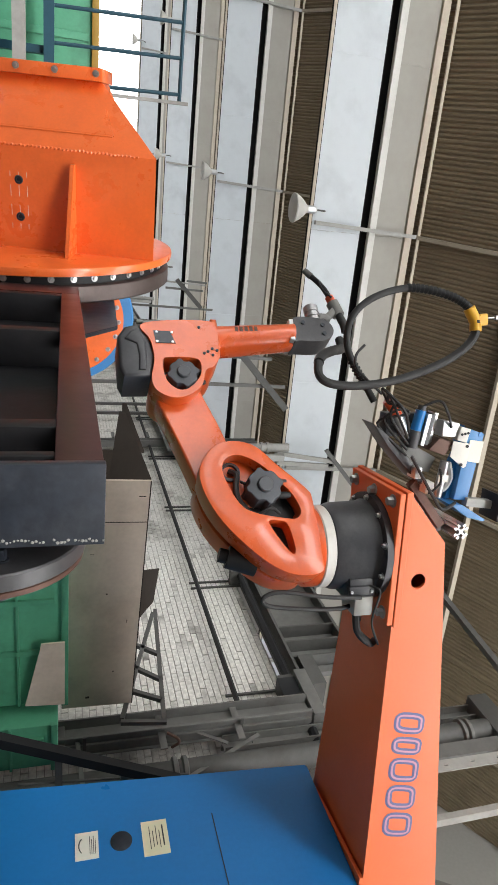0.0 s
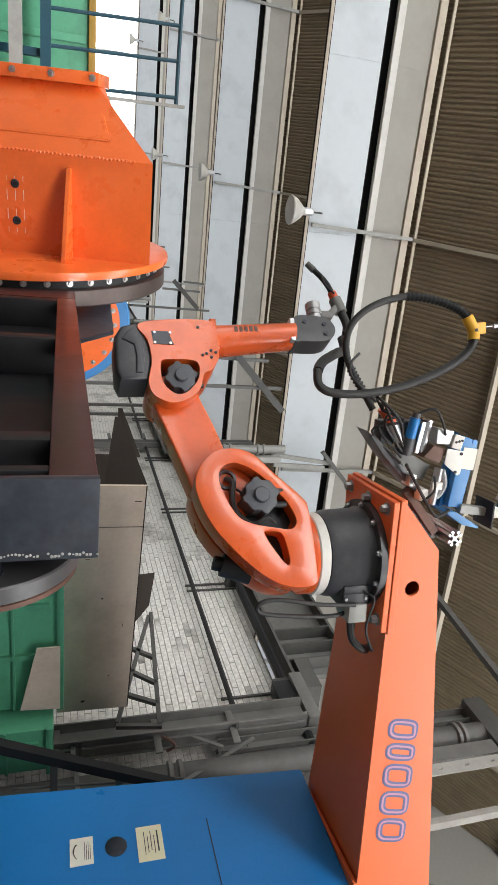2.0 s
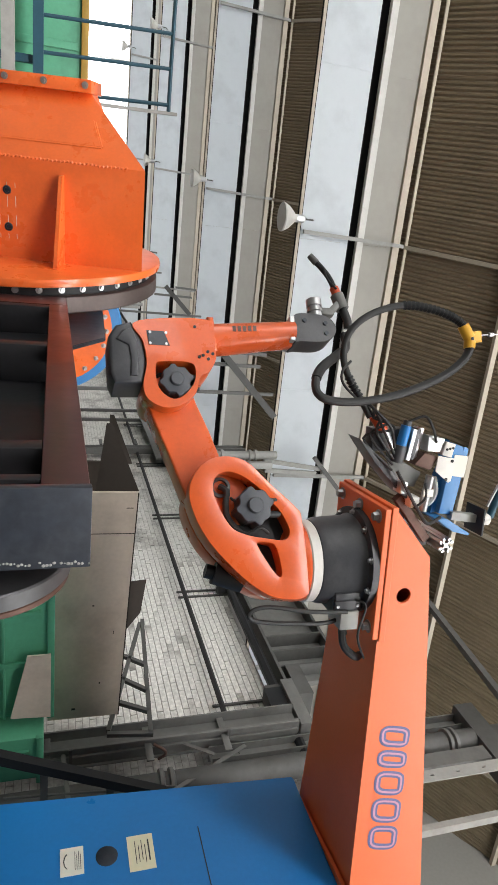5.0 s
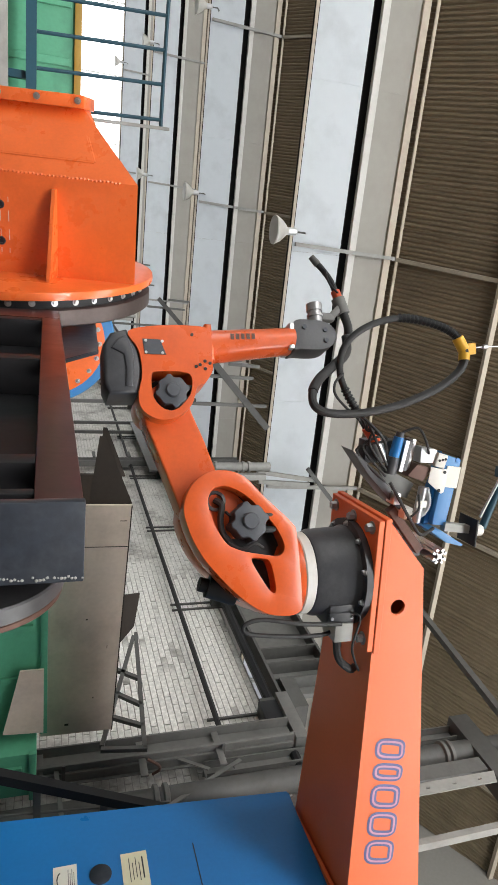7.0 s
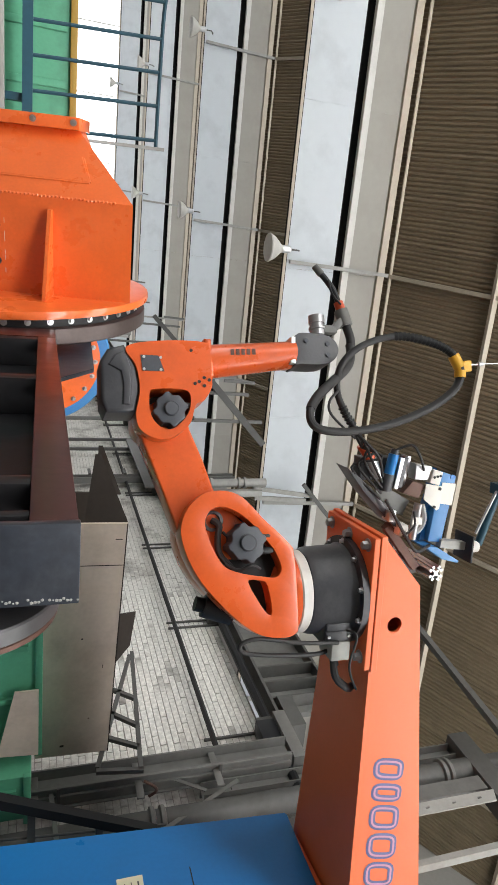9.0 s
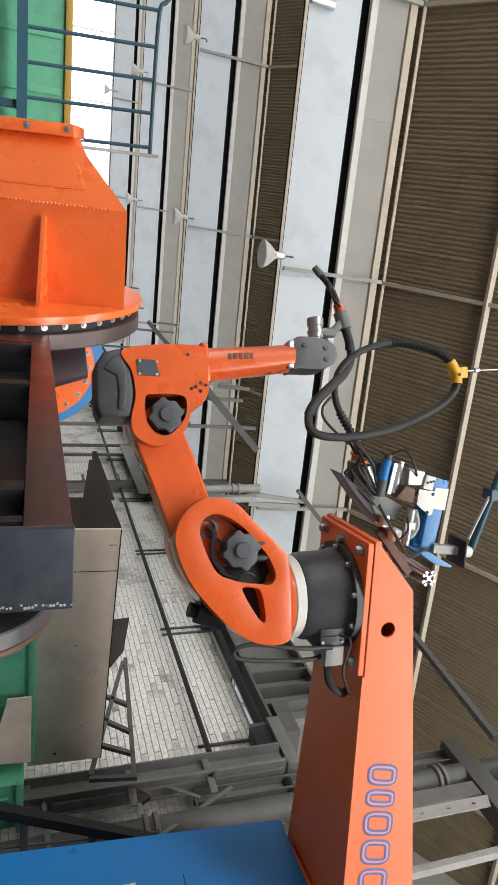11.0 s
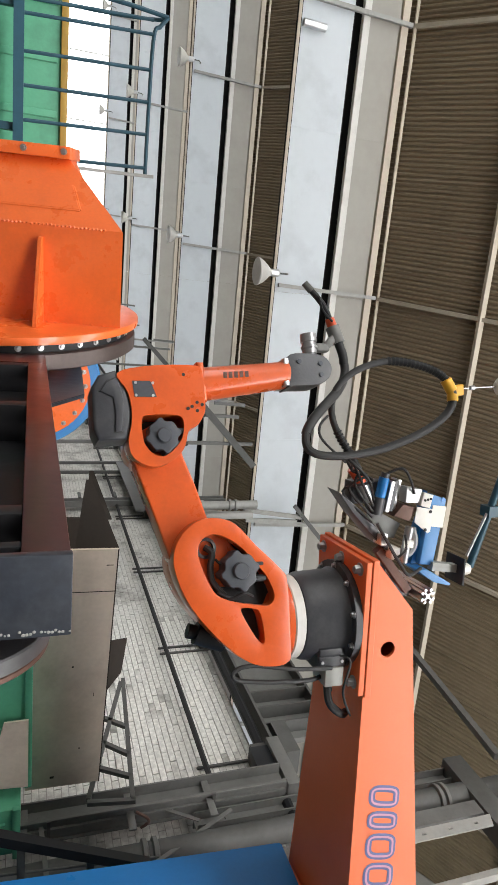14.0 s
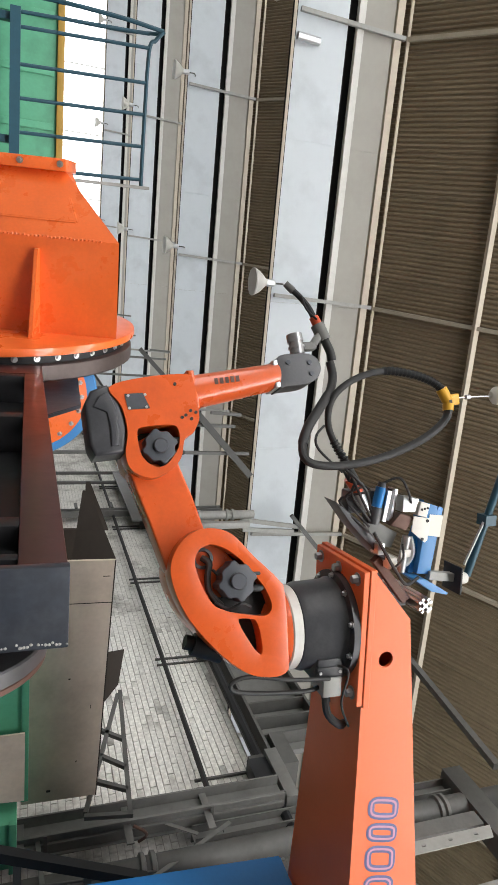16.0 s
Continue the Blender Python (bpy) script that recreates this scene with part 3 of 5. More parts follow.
lathe(bm, [(0.06, 0), (0.06, 0.004), (0.052, 0.006)], pose(0, 0.68, 1.914, 0, -90, 0))
part("cover_plug", bm, DARK_STEEL, blue, "round dark cover plug")
lab = part("sticker", box(BM(), -0.003, 0, 0.602, 0.768, 1.665, 1.79), PAPER, blue, "white sticker with a turning arrow")
bm = BM()
tube(bm, [(-0.0045, 0.685 + 0.045 * math.cos(a), 1.71 + 0.025 * math.sin(a)) for a in [radians(200 + 14 * k) for k in range(11)]], 0.004, 6, 0.3)
for k in range(4):
    box(bm, -0.0042, -0.003, 0.63, 0.74 - 0.02 * (k % 2), 1.742 + 0.01 * k, 1.745 + 0.01 * k)
part("print", bm, INK, lab)
lab = part("sticker", box(BM(), -0.003, 0, 0.56, 0.775, 2.03, 2.175), CREAM_PAPER, blue, "cream paper label with small print")
bm = BM()
for k in range(5):
    box(bm, -0.0042, -0.003, 0.6 + 0.01 * (k % 3), 0.74 - 0.03 * (k % 2), 2.07 + 0.018 * k, 2.074 + 0.018 * k + 0.004 * (k == 4))
part("print", bm, INK, lab)

# beam
beam = thing("cantilever_beam", BEAM, "orange tapered steel cantilever beam with a painted logo, resting on the blue column", "beam")
front = [(-0.41, 3.2), (-0.175, 3.405), (2.6, 3.69), (2.6, 3.155), (0.26, 3.16), (-0.41, 3.185)]
circle = [(0.02 + 0.04 * math.cos(2 * math.pi * i / 20), 3.281 + 0.04 * math.sin(2 * math.pi * i / 20)) for i in range(20)]
part("front_web", plate(BM(), front, 0.016, [circle]), BEAM_ORANGE, beam, smooth=False)
bm = BM()
hexa(bm, [(-0.41, 0.016, 3.195), (2.6, 0.016, 3.163), (2.6, 0.86, 3.163), (-0.41, 0.49, 3.195)], [(-0.41, 0.016, 3.21), (2.6, 0.016, 3.178), (2.6, 0.86, 3.178), (-0.41, 0.49, 3.21)])
part("bottom_plate", bm, BEAM_ORANGE, beam, smooth=False)
bm = BM()
hexa(bm, [(-0.41, 0.49, 3.2), (2.6, 0.86, 3.16), (2.6, 0.876, 3.16), (-0.41, 0.506, 3.2)], [(-0.2, 0.51, 3.4), (2.6, 0.86, 3.68), (2.6, 0.876, 3.68), (-0.2, 0.526, 3.4)])
part("rear_web", bm, BEAM_ORANGE, beam, smooth=False)
bm = BM()
hexa(bm, [(-0.175, 0.016, 3.388), (2.6, 0.016, 3.672), (2.6, 0.86, 3.672), (-0.175, 0.51, 3.388)], [(-0.175, 0.016, 3.404), (2.6, 0.016, 3.688), (2.6, 0.86, 3.688), (-0.175, 0.51, 3.404)])
hexa(bm, [(-0.40, 0.016, 3.2), (-0.17, 0.016, 3.39), (-0.17, 0.51, 3.39), (-0.40, 0.49, 3.2)], [(-0.41, 0.016, 3.21), (-0.18, 0.016, 3.404), (-0.18, 0.51, 3.404), (-0.41, 0.49, 3.21)])
part("top_plate", bm, BEAM_ORANGE, beam, smooth=False)
bm = BM()
box(bm, 1.72, 2.6, 0.0, 0.72, 3.137, 3.158)
part("root_flange", bm, BEAM_ORANGE, beam, smooth=False)
bm = BM()
box(bm, -0.44, 0.25, -0.02, 0.53, 3.158, 3.192, bevel=0.004)
box(bm, -0.43, 0.24, -0.014, 0.52, 3.125, 3.156, bevel=0.004)
mount = part("mounting_plate", bm, BEAM_ORANGE, beam, smooth=False)
for x, y in ((-0.38, 0.05), (-0.38, 0.46), (-0.08, 0.03), (-0.38, 0.25), (0.19, 0.04), (0.19, 0.46)):
    part("bolt", bolt(BM(), pose(x, y, 3.125, 180), 0.022, 0.03), STEEL, mount, "steel hexagon bolt")


def logo_shape(strokes, x, z, w, h):
    """One rounded block of the painted logo, as a dark and a light line."""
    pts = [(x + a * w, z + b * h) for a, b in strokes]
    for mat, r, y in ((BLUE_INK, 0.019, -0.0022), (LILAC, 0.0058, -0.0034)):
        bm = BM()
        tube(bm, [(a, y, b) for a, b in pts], r, 6, 1.0)
        bmesh.ops.scale(bm, vec=(1, 0.04, 1), space=pose(0, -y, 0), verts=bm.verts)
        yield mat, bm


def rounded(pts, r=0.2, closed=False):
    out = []
    n = len(pts)
    for i, p in enumerate(pts):
        p = Vector(p)
        if not closed and i in (0, n - 1):
            out.append(tuple(p))
            continue
        a, b = Vector(pts[i - 1]), Vector(pts[(i + 1) % n])
        u, v = (a - p), (b - p)
        ru, rv = min(r, u.length / 2), min(r, v.length / 2)
        p1, p2 = p + u.normalized() * ru, p + v.normalized() * rv
        for k in range(5):
            t = k / 4
            out.append(tuple((1 - t) ** 2 * p1 + 2 * t * (1 - t) * p + t * t * p2))
    return out + ([out[0]] if closed else [])


BLOCK = rounded([(0.5, 1), (0, 1), (0, 0), (1, 0), (1, 1), (0.5, 1)], 0.35)
for x, w in ((0.73, 0.125), (0.872, 0.105), (0.995, 0.146), (1.158, 0.15), (1.326, 0.15)):
    for mat, bm in logo_shape([(a * (w - 0.038) / 0.1 + 0.3 * b, b) for a, b in BLOCK], x + 0.019, 3.254, 0.1, 0.142):
        part("logo_block", bm, mat, beam, "slate-blue and lilac painted logo block", smooth=False)

# ---- the robot: parts stand in the arm's own plane (x along the arm, y away, z up) ----
ROBOT = Matrix.Translation((1.555, 2.687, 3.125)) @ pose(0, 0, 0, 0, 0, -8)
robot = thing("welding_robot", ROBOT, "orange six-axis welding robot hanging upside down from the beam", "robot")
DZ = 0.032  # the arm's heights count from the beam's underside

bm = BM()
lathe(bm, [(0.27, 0), (0.27, -0.035), (0.235, -0.04), (0.225, -0.06), (0.218, -0.23), (0.205, -0.262)], None, 40)
base = part("base", bm, CASTING, robot, "dark grey cast robot base")
bm = BM()
box(bm, -0.05, 0.22, -0.19, 0.12, -0.2, -0.03, bevel=0.02)
part("base_block", bm, CASTING, base)
for i in range(10):
    a = 2 * math.pi * i / 10
    part("bolt", bolt(BM(), Matrix.Translation((0.25 * math.cos(a), 0.25 * math.sin(a), -0.035)) @ pose(0, 0, 0, 180), 0.012, 0.014), STEEL, base)
bm = BM()
box(bm, 0.2, 0.3, -0.2, -0.05, -0.15, -0.05, bevel=0.008)
con = part("connector_box", bm, GALV, robot, "bare metal cable connector box")
bm = BM()
for k in range(3):
    cyl(bm, (0.215 + 0.03 * k, -0.12, -0.05), (0.215 + 0.03 * k, -0.12, -0.02), 0.012)
cyl(bm, (0.3, -0.12, -0.1), (0.36, -0.12, -0.09), 0.022)
part("gland", bm, BLACK, con, "black cable glands")
for r, pts in ((0.011, [(0.2, -0.2, -0.12), (0.17, -0.23, -0.32), (0.13, -0.23, -0.54), (0.15, -0.23, -0.63), (0.2, -0.22, -0.6), (0.24, -0.2, -0.4), (0.27, -0.16, -0.2), (0.26, -0.12, -0.1)]), (0.02, [(0.3, -0.12, -0.1), (0.4, -0.16, -0.1), (0.47, -0.16, -0.03), (0.5, -0.1, 0.03)]), (0.006, [(0.14, -0.2, -0.08), (0.16, -0.24, -0.04), (0.3, -0.26, -0.08), (0.46, -0.2, -0.0)])):
    part("base_cable", tube(BM(), smooth_path(pts), r), RUBBER, robot, "black cable looping from the base")

for x in (0.06, 0.1, 0.14):
    part("base_rib", box(BM(), x, x + 0.008, -0.206, -0.18, -0.19, -0.08, bevel=0.003), CASTING, base)
part("base_cover", box(BM(), -0.02, 0.19, -0.198, -0.186, -0.185, -0.05, bevel=0.005), CASTING, base, "bolted dark cover plate")
for x, z in ((0.0, -0.17), (0.17, -0.17), (0.0, -0.065), (0.17, -0.065)):
    part("screw", lathe(BM(), [(0.008, 0), (0.008, 0.006)], Matrix.Translation((x, -0.198, z)) @ pose(0, 0, 0, 90), 10), STEEL, base)

# turning shoulder
bm = BM()
lathe(bm, [(0.2, -0.32), (0.2, -0.38), (0.17, -0.43), (0.1, -0.48)], None, 40)
shoulder = part("shoulder", bm, ORANGE, robot)
bm = BM()
lathe(bm, [(0.2, -0.264), (0.206, -0.27), (0.206, -0.314), (0.2, -0.32)], None, 40)
part("white_ring", bm, WHITE, shoulder, "off-white ring")
cast = [(-0.165, -0.385), (-0.235, -0.41), (-0.357, -0.534), (-0.46, -0.633), (-0.493, -0.727), (-0.479, -0.821), (-0.415, -0.898), (-0.319, -0.935), (-0.207, -0.914), (-0.086, -0.854), (0.028, -0.761), (0.12, -0.666), (0.181, -0.569), (0.2, -0.467), (0.185, -0.40), (0.13, -0.385)]
win1 = [(-0.417, -0.74), (-0.402, -0.79), (-0.358, -0.818), (-0.305, -0.815), (-0.239, -0.793), (-0.187, -0.768), (-0.141, -0.735), (-0.117, -0.69), (-0.1, -0.633), (-0.085, -0.55), (-0.078, -0.49), (-0.1, -0.46), (-0.14, -0.458), (-0.215, -0.492), (-0.27, -0.538), (-0.333, -0.591), (-0.378, -0.644), (-0.405, -0.693)]
win2 = [(-0.072, -0.62), (-0.066, -0.553), (-0.046, -0.532), (0.008, -0.519), (0.07, -0.513), (0.094, -0.523), (0.07, -0.55), (0.016, -0.584), (-0.035, -0.612)]
up = lambda l: [(x, z + DZ) for x, z in l]
part("casting", plate(BM(), up(cast), 0.13, [up(win1), up(win2)], Matrix.Translation((0, -0.2, 0)), 0.036, True), ORANGE, shoulder, "rounded orange casting with open windows")
bm = BM()
plate(bm, up([(x * 0.93 - 0.01, z * 0.95 - 0.03) for x, z in cast]), 0.16, (), Matrix.Translation((0, 0.0, 0)), 0.03, True)
part("rear_casting", bm, ORANGE, shoulder)
# black plate added behind the windows to draw the casting's dark inside
bm = BM()
plate(bm, up([(x * 0.84 - 0.025, z * 0.86 - 0.085) for x, z in cast]), 0.07, (), Matrix.Translation((0, -0.115, 0)), 0.0, True)
part("window_backing", bm, BLACK, shoulder, "black plate added for the dark inside behind the window")


def motor(name, x, z, y, r, parent):
    """A finned servo motor whose face looks towards -y."""
    bm = BM()
    prof = []
    for i in range(32):
        a = 2 * math.pi * (i + 0.5) / 32
        k = r * (1.05 if i % 4 in (0, 1) else 0.93) * (1.06 if i % 8 < 4 else 0.97)
        prof.append((x + k * math.cos(a), z + k * math.sin(a)))
    plate(bm, prof, 0.17, (), Matrix.Translation((0, y, 0)), 0.006)
    lathe(bm, [(r * 0.46, 0), (r * 0.46, 0.012), (r * 0.4, 0.018)], Matrix.Translation((x, y, z)) @ pose(0, 0, 0, 90))
    part(name, bm, MOTOR_GREY, parent, "blue-grey finned servo motor")
    for dx in (-0.35, 0.45):
        part("motor_plug", lathe(BM(), [(r * 0.2, 0), (r * 0.2, r * 0.5), (r * 0.13, r * 0.7)], Matrix.Translation((x + dx * r, y + 0.04, z + r * 0.85)), 12), BLACK, parent, "black motor plug")


M2, M3, WB = (-0.244, -0.624 + DZ), (-0.88, -0.968 + DZ), (-1.21, -0.30 + DZ)
motor("motor", M2[0], M2[1], -0.225, 0.086, shoulder)
# inner cables of the casting
for r, pts in ((0.016, [(-0.36, -0.13, -0.77), (-0.33, -0.15, -0.74), (-0.27, -0.15, -0.75), (-0.2, -0.14, -0.74), (-0.13, -0.13, -0.68)]), (0.008, [(-0.15, -0.16, -0.72), (-0.12, -0.17, -0.66), (-0.14, -0.19, -0.6), (-0.12, -0.16, -0.55)]), (0.007, [(-0.3, -0.14, -0.72), (-0.28, -0.16, -0.7), (-0.3, -0.15, -0.66)])):
    part("motor_cable", tube(BM(), smooth_path([(x, y, z + DZ) for x, y, z in pts]), r), RUBBER, shoulder, "black motor cable")
part("cable_ring", lathe(BM(), [(0.05, 0), (0.05, 0.02), (0.036, 0.022), (0.034, 0.004)], Matrix.Translation((-0.355, -0.115, -0.765 + DZ)) @ pose(0, 0, 0, 90), 24), CASTING, shoulder, "dark cable entry ring")
bm = BM()
cyl(bm, (0.04, -0.02, -0.80 + DZ), (0.09, -0.02, -0.66 + DZ), 0.055)
cyl(bm, (0.028, -0.02, -0.84 + DZ), (0.04, -0.02, -0.80 + DZ), 0.035)
part("brake_unit", bm, BLACK, shoulder, "black drive unit at the casting's foot")

# upper arm, between the castings
bm = BM()
arm_out = [(-0.17, -0.64), (-0.17, -0.8), (-0.31, -0.935), (-0.5, -1.0), (-0.765, -1.1), (-0.9, -1.09), (-0.96, -0.98), (-0.91, -0.89), (-0.80, -0.86), (-0.65, -0.80), (-0.49, -0.746), (-0.33, -0.60)]
plate(bm, up(arm_out), 0.15, (), Matrix.Translation((0, -0.12, 0)), 0.01, False)
upper_arm = crisp(part("upper_arm", bm, ORANGE, robot, "orange box-section upper arm"))
# forearm with its housing, cap and tube
house = [(-1.177, -1.172), (-1.216, -1.013), (-1.222, -0.797), (-1.173, -0.763), (-1.047, -0.76), (-0.993, -0.763), (-0.93, -0.801), (-0.905, -0.845), (-0.816, -0.874), (-0.755, -0.944), (-0.737, -1.027), (-0.778, -1.107), (-0.853, -1.13), (-0.964, -1.11), (-1.084, -1.125)]
hwin = [(-0.956, -1.065), (-0.978, -1.03), (-0.979, -0.902), (-0.946, -0.869), (-0.867, -0.881), (-0.797, -0.942), (-0.788, -1.001), (-0.846, -1.057)]
forearm = part("forearm", plate(BM(), up(house), 0.16, [up(hwin)], Matrix.Translation((0, -0.2, 0)), 0.02, True), ORANGE, robot, "orange forearm housing with an open window")
bm = BM()
plate(bm, up([(x * 0.97 - 0.03, z * 0.98 - 0.02) for x, z in house]), 0.14, (), Matrix.Translation((0, -0.035, 0)), 0.02, True)
crisp(part("rear_housing", bm, ORANGE, forearm))
crisp(forearm)
# the forearm window gets the same added black plate for its dark inside
bm = BM()
plate(bm, up([(x * 0.9 - 0.09, z * 0.92 - 0.08) for x, z in hwin]), 0.05, (), Matrix.Translation((0, -0.075, 0)))
part("window_backing", bm, BLACK, forearm)
motor("motor", M3[0], M3[1], -0.215, 0.076, forearm)
cap = [(-1.11, -1.29), (-1.17, -1.255), (-1.195, -1.178), (-1.1, -1.125), (-0.987, -1.105), (-0.867, -1.13), (-0.863, -1.264), (-0.913, -1.285)]
bm = BM()
plate(bm, up(cap), 0.22, (), Matrix.Translation((0, -0.19, 0)), 0.02)
part("end_cap", bm, CASTING, forearm, "black plastic end cap")
bm = BM()
plate(bm, up([(-1.09, -1.255), (-1.14, -1.22), (-1.155, -1.175), (-1.08, -1.15), (-0.98, -1.145), (-0.9, -1.155), (-0.9, -1.19), (-0.99, -1.185), (-1.06, -1.195)]), 0.02, (), Matrix.Translation((0, -0.2, 0)), 0.008)
part("cap_rib", bm, CASTING, forearm)
bm = BM()
plate(bm, [(-0.04, -0.055), (-0.04, 0.03), (0.036, 0.058), (0.036, -0.045)], 0.004, (), Matrix.Translation((-1.1, -0.204, -1.05 + DZ)))
part("name_plate", bm, MOTOR_GREY, forearm, "small dark name plate")
for sx in (-1, 1):
    for sz in (-1, 1):
        bm = lathe(BM(), [(0.007, 0), (0.007, 0.006)], Matrix.Translation((-1.1 + 0.03 * sx, -0.204, -1.05 + DZ + 0.04 * sz)) @ pose(0, 0, 0, 90), 10)
        part("screw", bm, ALU, forearm)
for x, z in ((-1.04, -0.80), (-1.02, -0.825), (-1.0, -0.80), (-1.03, -0.775), (-1.01, -0.845), (-1.175, -0.86)):
    bm = lathe(BM(), [(0.008, 0), (0.008, 0.005)], Matrix.Translation((x, -0.2, z + DZ)) @ pose(0, 0, 0, 90), 10)
    part("screw", bm, BLACK, forearm, "black socket screws")
bm = BM()
rows = []
for k in range(9):
    t = k / 8
    cx, cz = -1.148 + t * (WB[0] + 1.148), -0.79 + DZ + t * (WB[1] + 0.79 - DZ)
    r = 0.086 - 0.016 * t
    if k == 8:
        r = 0.07
    rows.append((cx, cz, r))
sec = []
for cx, cz, r in rows:
    sec.append([bm.verts.new((cx + r * math.cos(a), -0.1 + 0.1 * math.sin(a), cz + 0.0 * math.cos(a))) for a in [2 * math.pi * i / 28 for i in range(28)]])
for a, b in zip(sec, sec[1:]):
    for i in range(28):
        bm.faces.new((a[i], a[(i + 1) % 28], b[(i + 1) % 28], b[i]))
bm.faces.new(sec[0]), bm.faces.new(sec[-1])
part("forearm_tube", bm, ORANGE, forearm, "tapered orange forearm tube with a small printed mark")
part("joint_ring", plate(BM(), up([(-1.244, -0.79), (-1.244, -0.755), (-1.05, -0.745), (-1.05, -0.79)]), 0.2, (), Matrix.Translation((0, -0.198, 0)), 0.015), ORANGE, forearm)
bm = BM()
for k in range(5):
    box(bm, -1.193 - 0.002 * k, -1.163 - 0.002 * k, -0.2035, -0.2, -0.66 + 0.028 * k + DZ, -0.643 + 0.028 * k + DZ)
part("printed_mark", bm, RUST, forearm, "dark red printed bars")

# wrist and torch
bm = BM()
wo = [(-1.295, -0.30), (-1.315, -0.196), (-1.3, -0.095), (-1.242, -0.055), (-1.18, -0.08), (-1.148, -0.149), (-1.145, -0.27), (-1.15, -0.31)]
plate(bm, up(wo), 0.14, (), Matrix.Translation((0, -0.17, 0)), 0.02, True)
wrist = part("wrist", bm, CASTING, robot, "dark grey cast wrist")
bm = BM()
plate(bm, up([(-1.287, -0.325), (-1.289, -0.298), (-1.145, -0.305), (-1.143, -0.335)]), 0.15, (), Matrix.Translation((0, -0.178, 0)), 0.006)
part("wrist_band", bm, ALU, wrist, "bare metal band")
for x, z in ((-1.26, -0.12), (-1.27, -0.24), (-1.2, -0.12)):
    bm = lathe(BM(), [(0.013, 0), (0.013, 0.008)], Matrix.Translation((x, -0.17, z + DZ)) @ pose(0, 0, 0, 90), 10)
    part("screw", bm, DARK_STEEL, wrist)
bm = BM()
for a, b, r in ((-1.3, -1.33, 0.03), (-1.33, -1.36, 0.039), (-1.36, -1.372, 0.045), (-1.372, -1.395, 0.038), (-1.395, -1.438, 0.044)):
    cyl(bm, (a, -0.1, -0.14 + DZ), (b, -0.1, -0.14 + DZ), r)
part("tool_flange", bm, STEEL, wrist, "stacked steel tool flange")
bm = BM()
box(bm, -0.022, 0.022, -0.025, 0.025, 0, 0.1, Matrix.Translation((-1.41, -0.1, -0.1 + DZ)), 0.008)
box(bm, -0.02, 0.02, -0.025, 0.025, 0, 0.13, Matrix.Translation((-1.41, -0.1, -0.02 + DZ)) @ pose(0, 0, 0, 0, -45, 0), 0.008)
cyl(bm, (-1.53, -0.1, 0.04 + DZ), (-1.44, -0.1, 0.065 + DZ), 0.038)
bmesh.ops.translate(bm, verts=bm.verts[:], vec=(0.045, 0, -0.03))
part("torch_clamp", bm, MID_GREY, wrist, "grey clamp holding the torch")
bm = BM()
cyl(bm, (-1.575, -0.1, 0.028 + DZ), (-1.47, -0.1, 0.06 + DZ), 0.026, 0.028)
bmesh.ops.translate(bm, verts=bm.verts[:], vec=(0.045, 0, -0.03))
part("torch_body", bm, RED, wrist, "red torch body")
bm = BM()
tube(bm, smooth_path([(-1.57, -0.1, 0.03 + DZ), (-1.64, -0.1, 0.005 + DZ), (-1.7, -0.1, -0.035 + DZ), (-1.745, -0.1, -0.075 + DZ)]), 0.017, 10)
tube(bm, smooth_path([(-1.55, -0.13, 0.03 + DZ), (-1.61, -0.13, -0.02 + DZ), (-1.69, -0.12, -0.03 + DZ)]), 0.006, 6)
bmesh.ops.translate(bm, verts=bm.verts[:], vec=(0.045, 0, -0.03))
part("torch_neck", bm, BLACK, wrist, "black bent torch neck")
bm = BM()
cyl(bm, (-1.73, -0.1, -0.062 + DZ), (-1.775, -0.1, -0.1 + DZ), 0.021, 0.018)
bmesh.ops.translate(bm, verts=bm.verts[:], vec=(0.045, 0, -0.03))
part("nozzle", bm, GREY_STEEL, wrist, "scorched gas nozzle")
bm = BM()
tube(bm, smooth_path([(-1.47, -0.1, 0.06 + DZ), (-1.43, -0.1, 0.07 + DZ), (-1.37, -0.1, 0.085 + DZ), (-1.325, -0.09, 0.09 + DZ)]), 0.025, 12)
bmesh.ops.translate(bm, verts=bm.verts[:], vec=(0.045, 0, -0.03))
part("torch_sleeve", bm, RUBBER, wrist, "black corrugated sleeve")

# hose loop, hung from a wire; it is built in the robot's turning frame where it leaves the torch
hose = thing("hose_loop", BEAM, "thick black torch hose in a wide hanging loop", "hose")
HP = [(-1.382, 0.6, 3.136), (-1.311, 0.56, 3.14), (-1.239, 0.48, 3.092), (-1.161, 0.4, 3.0), (-1.086, 0.33, 2.913), (-1.011, 0.28, 2.864), (-0.946, 0.24, 2.861), (-0.914, 0.22, 2.927), (-0.913, 0.22, 3.079),
      (-0.946, 0.23, 3.271), (-1.006, 0.25, 3.456), (-1.078, 0.28, 3.613), (-1.163, 0.3, 3.711), (-1.252, 0.32, 3.724), (-1.326, 0.34, 3.676), (-1.368, 0.36, 3.591), (-1.391, 0.38, 3.484), (-1.396, 0.4, 3.375),
      (-1.37, 0.41, 3.263), (-1.323, 0.41, 3.163), (-1.259, 0.41, 3.092), (-1.183, 0.41, 3.06), (-1.09, 0.4, 3.06), (-1.0, 0.38, 3.094), (-0.912, 0.36, 3.15), (-0.82, 0.33, 3.202)]
path = smooth_path(HP, 5)
hose_end = part("hose_torch_end", tube(BM(), path[:15], 0.024, 12), RUBBER, hose)
hose_bend = part("hose_bend", tube(BM(), path[11:26], 0.0255, 12), RUBBER, hose)
